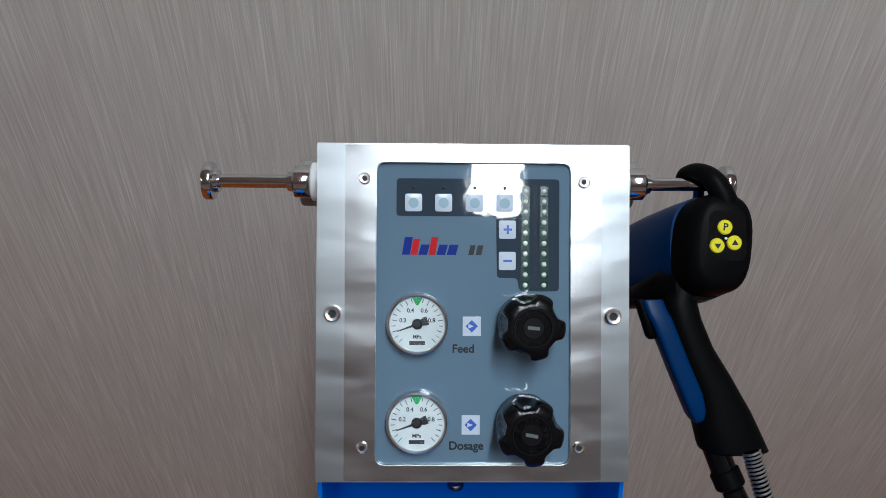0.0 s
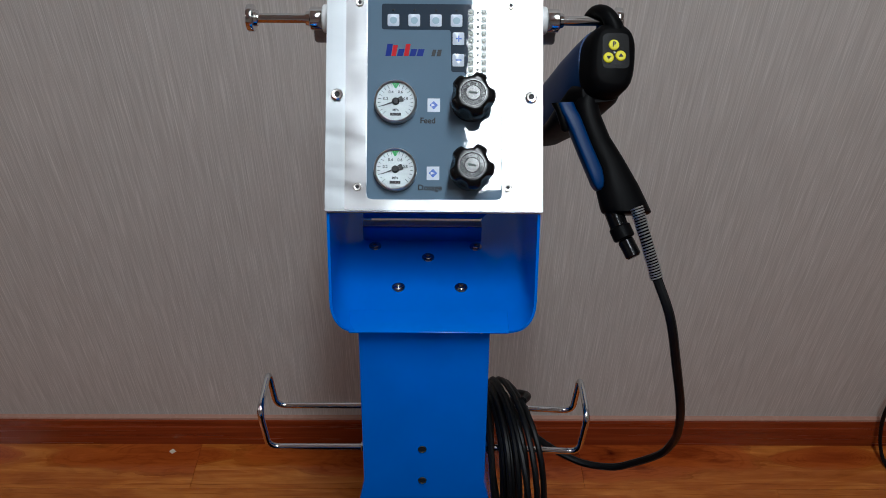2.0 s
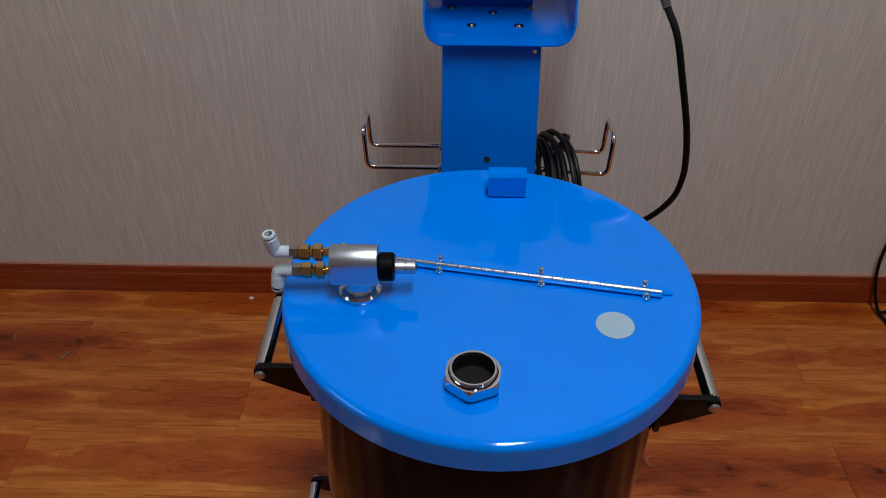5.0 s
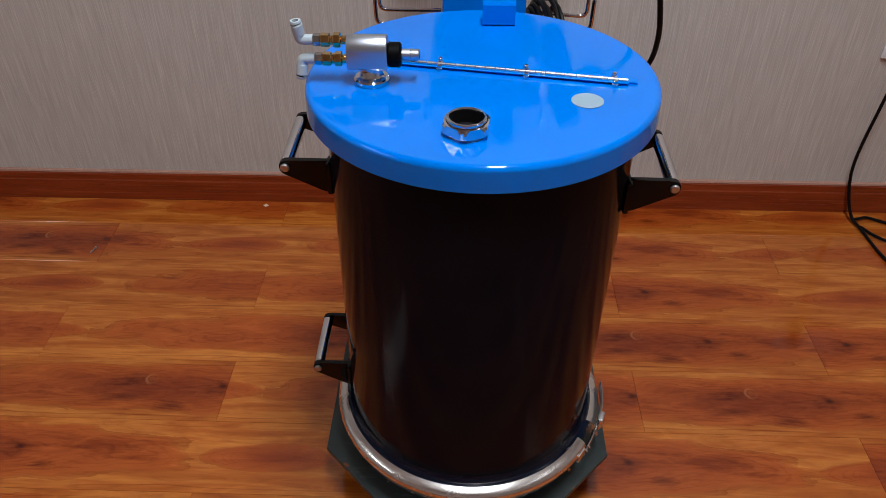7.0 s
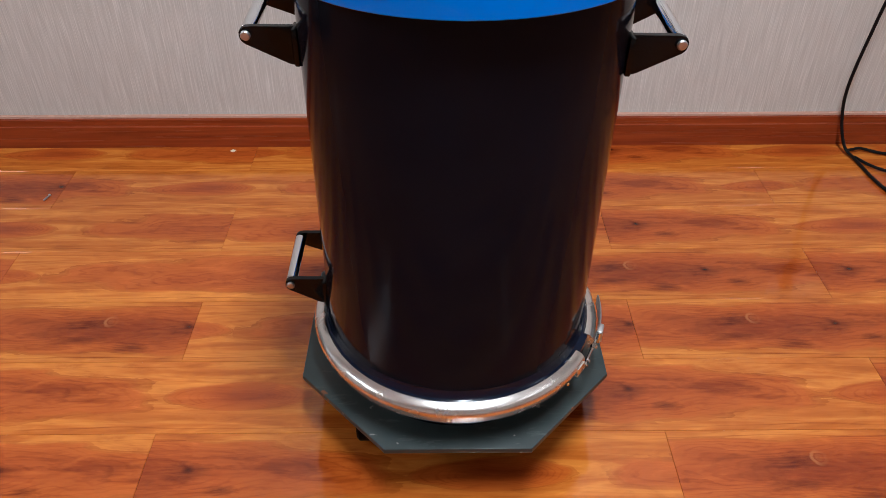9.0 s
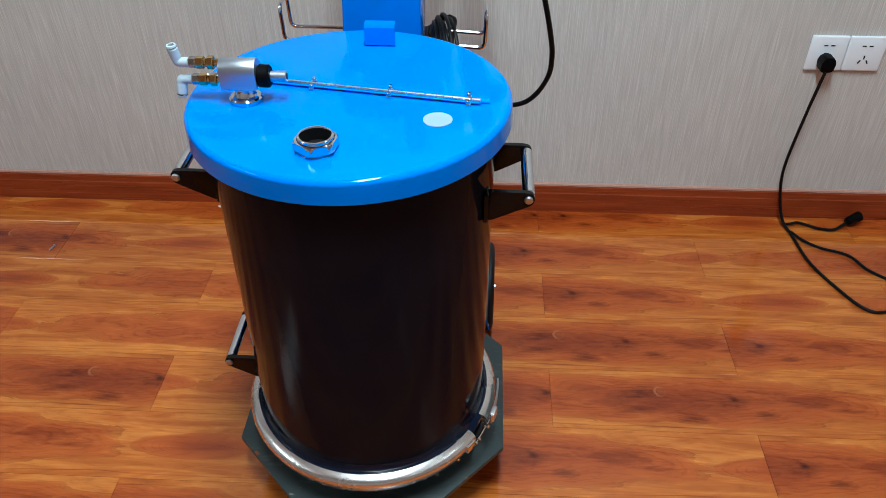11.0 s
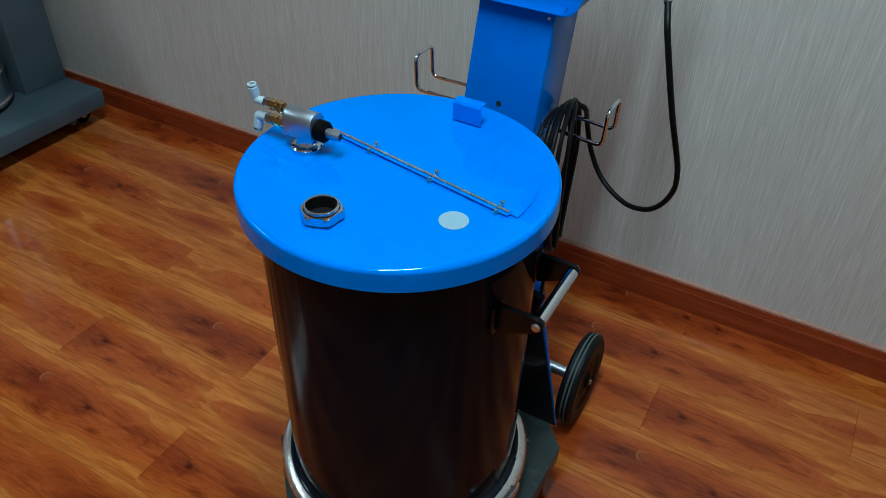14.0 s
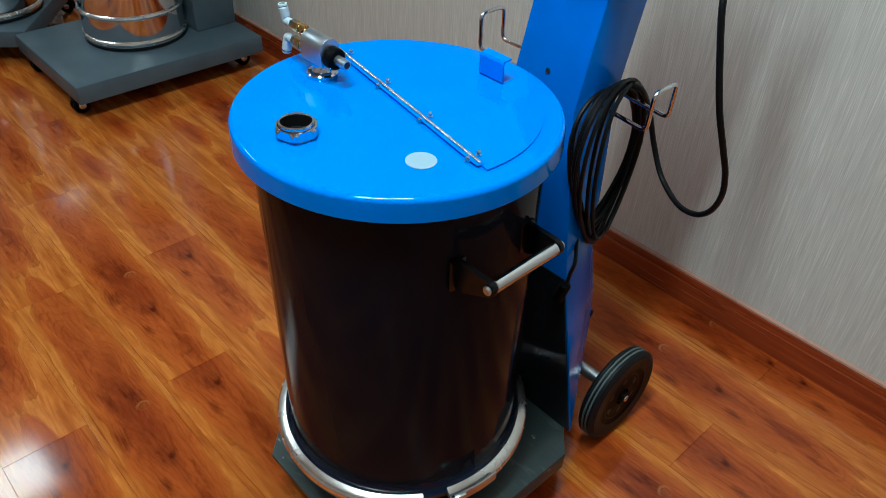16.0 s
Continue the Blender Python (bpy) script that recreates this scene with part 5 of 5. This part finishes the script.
coil = thing("cable_coil", (0.11, 0.335, 0.72), "black cable wound in a hanging coil on the chrome rack", "cable coil")
pts = []
TURNS = 11
LANES = [0.076, 0.084, 0.079, 0.090, 0.086, 0.097, 0.092, 0.104, 0.099, 0.111, 0.116, 0.119]
for i in range(TURNS * 32 + 1):
    turn_ = i / 32 + 0.5
    a = 2 * math.pi * turn_
    f0, k = (i / 32) % 1, min(int(i / 32), TURNS - 1)
    blend_ = 0.0 if f0 < 0.75 else (f0 - 0.75) / 0.25
    ra, rb = random.Random(k), random.Random(k + 1)
    mixed = [ra.uniform(-1, 1) * (1 - blend_) + rb.uniform(-1, 1) * blend_ for _ in range(4)]
    lane = LANES[k] * (1 - blend_) + LANES[k + 1] * blend_
    outer_ = (lane - 0.076) / 0.043
    half_y = (0.098 if math.sin(a) < 0 else 0.128) + 0.010 * mixed[0]
    low = 0.455 + 0.030 * mixed[1]
    sink = 0.5 - 0.5 * math.cos(a)
    front = max(0.0, -math.sin(a))
    yy = 0.330 + 0.022 * sink + half_y * math.sin(a) * (1.0 - 0.30 * sink) - 0.020 * front * mixed[3]
    top = 0.726 + 0.024 * outer_ + 0.006 * mixed[3]
    zz = (top + low) / 2 + (top - low) / 2 * math.cos(a)
    xx = lane - (0.06 + 0.22 * outer_) * (yy - 0.334) + 0.009 * mixed[2] * (0.3 + 0.7 * front)
    pts.append(Vector((max(xx, column_side(yy, zz) + 0.45 * (lane - 0.076)), yy, zz)))
sm = []
for i in range(len(pts)):
    lo, hi = max(0, i - 2), min(len(pts), i + 3)
    sm.append(sum(pts[lo:hi], Vector()) / (hi - lo))
part("winding", tube(sm, 0.0034, 8), CABLE, coil)
part("tail", tube(catmull([sm[0], sm[0] + Vector((0.002, -0.03, 0.004)), (0.126, 0.268, 0.455), (0.1275, 0.258, 0.435), (0.129, 0.250, 0.415)]), 0.0034, 8), CABLE, coil)
part("tail_plug", rod((0.129, 0.249, 0.418), (0.120, 0.243, 0.380), 0.010, 14, 0.003), BLACK, coil)

# ---- grey carts with a steel drum further along the wall ----
def grey_cart(cx, cy, x0, y0, x1, y1, turn, post):
    """A cart whose deck reaches from (x0, y0) to (x1, y1) round the drum's centre (cx, cy)."""
    cart = thing("grey_cart", (cx, cy, 0), "blue-grey steel cart on small black castors", "cart", "grey carts")
    part("deck", box((cx + x0, cy + y0, 0.070), (cx + x1, cy + y1, 0.130), 0.004), GREY_DECK, cart, "thick blue-grey deck")
    if post:
        part("post", box((cx + x0 + 0.125, cy + y1 - 0.160, 0.131), (cx + x1 - 0.165, cy + y1 - 0.005, 1.05), 0.004), GREY_DECK, cart, "square blue-grey column")
    for wx, wy in ((x1 - 0.100, y0 + 0.030), (x1 - 0.100, y1 - 0.036), (x0 + 0.045, y0 + 0.040), (x0 + 0.045, y1 - 0.036)):
        wx, wy = cx + wx, cy + wy
        c = part("castor", box((wx - 0.014, wy - 0.024, 0.044), (wx + 0.014, wy + 0.024, 0.0698), 0.006), BLACK, cart, "small twin-wheel black castor")
        for s_ in (-1, 1):
            w_ = part("castor_wheel", rod((wx + s_ * 0.004, wy, 0.027), (wx + s_ * 0.019, wy, 0.027), 0.027, 24, 0.005), BLACK, c)
            part("castor_cap", lathe([(0, 0.0030), (0.0060, 0.0026), (0.0110, 0.0012), (0.0120, 0.0)], 20, Matrix.Translation((wx + s_ * 0.019, wy, 0.027)) @ pose(0, 0, 0, 0, 90 * s_, 0)), STEEL, w_, "bright hub cap")
    drum = thing("steel_drum", (cx, cy, 0.13), "polished stainless steel drum with rolled hoops on a cart", "drum", "steel drums")
    part("drum_wall", lathe([(0, 0.1310), (0.164, 0.1310), (0.168, 0.136), (0.168, 0.60), (0, 0.60)], 72, Matrix.Translation((cx, cy, 0))), CHROME, drum)
    part("foot_ring", lathe([(0.1685, 0.1315), (0.1700, 0.1325), (0.1700, 0.1410), (0.1685, 0.1420)], 72, Matrix.Translation((cx, cy, 0))), RUBBER, drum, "dark foot ring")
    for z in (0.155, 0.242):
        part("hoop", lathe([(0.168, z - 0.009), (0.173, z - 0.006), (0.1752, z), (0.173, z + 0.006), (0.168, z + 0.009)], 72, Matrix.Translation((cx, cy, 0))), STEEL, drum, "rolled steel hoop")
    cart.rotation_euler = (0, 0, radians(turn))


grey_cart(-1.935, 0.420, -0.235, -0.335, 0.290, 0.325, 0, True)
grey_cart(-2.450, 0.109, -0.360, -0.420, 0.210, 0.180, -38, False)

# ---- bits on the floor ----
deb = thing("loose_screw", (-0.937, 0.603, 0), "tiny loose screw lying on the floor", "screw")
part("shank", rod((-0.940, 0.592, 0.003), (-0.935, 0.612, 0.003), 0.0018, 10), DULL_STEEL, deb)
part("head", rod((-0.935, 0.612, 0.003), (-0.9345, 0.615, 0.003), 0.0032, 12), DULL_STEEL, deb)
deb = tagged(part("paper_scrap", prism([(-0.558, 0.812), (-0.551, 0.806), (-0.543, 0.812), (-0.552, 0.819)], 0.0006, 0.0016), PAPER), "tiny scrap of pale paper on the floor", "scrap")

# ---- floor of laminate boards ----
floor = tagged(part("floor", box((X0 - 0.12, Y0 - 0.12, -0.1), (X1 + 0.12, YW + 0.12, -0.0035), 0), FLOOR_JOINT), "glossy red-brown laminate floor with knots and wavy grain", "floor", kind="structure")
BW, BL = 0.1594, 0.8260
PRINT_STARTS = (-0.817, -0.60, -0.07, -0.38, 0.15)


def board_mesh(w, l, start):
    """A board whose place on the long print begins at start."""
    bm = box((start + 0.00015, 0.00015, -0.0034), (start + l - 0.00015, w - 0.00015, 0.0), 0)
    top = [e for e in bm.edges if all(v.co.z > -0.001 for v in e.verts)]
    bmesh.ops.bevel(bm, geom=top, offset=0.0005, segments=1, affect="EDGES")
    me = bpy.data.meshes.new("floor_board")
    bmesh.ops.recalc_face_normals(bm, faces=bm.faces)
    bm.to_mesh(me)
    bm.free()
    me.materials.append(LAM)
    return me


wide_boards = [board_mesh(BW, BL, q) for q in PRINT_STARTS]
narrow_boards = [board_mesh(YW - 0.722, BL, q) for q in PRINT_STARTS]
# boards whose print is known: (row, place in the row) -> start
KNOWN = {(3, 5): 0, (4, 5): 0, (4, 6): 0, (5, 5): 2, (6, 5): 1, (6, 6): 2, (7, 5): 1}
pick = random.Random(7)
for i in range(26):
    y = 0.722 - BW * i
    if y < Y0:
        break
    off = 0.738 if i % 2 else 0.334
    for k in range(14):
        x = off - BL * (7 - k)
        which = KNOWN[(i, k)] if (i, k) in KNOWN else pick.randrange(5)
        if x < X1 - 0.001 and x + BL > X0 + 0.001:
            me = (wide_boards if i else narrow_boards)[which]
            if x < X0 or x + BL > X1:
                lo, hi = max(x, X0), min(x + BL, X1)
                me = board_mesh(BW if i else YW - 0.722, hi - lo, PRINT_STARTS[which] + lo - x)
            b = new("floor_board", me)
            b.location = (x - PRINT_STARTS[which], y, 0)
            b.parent = floor
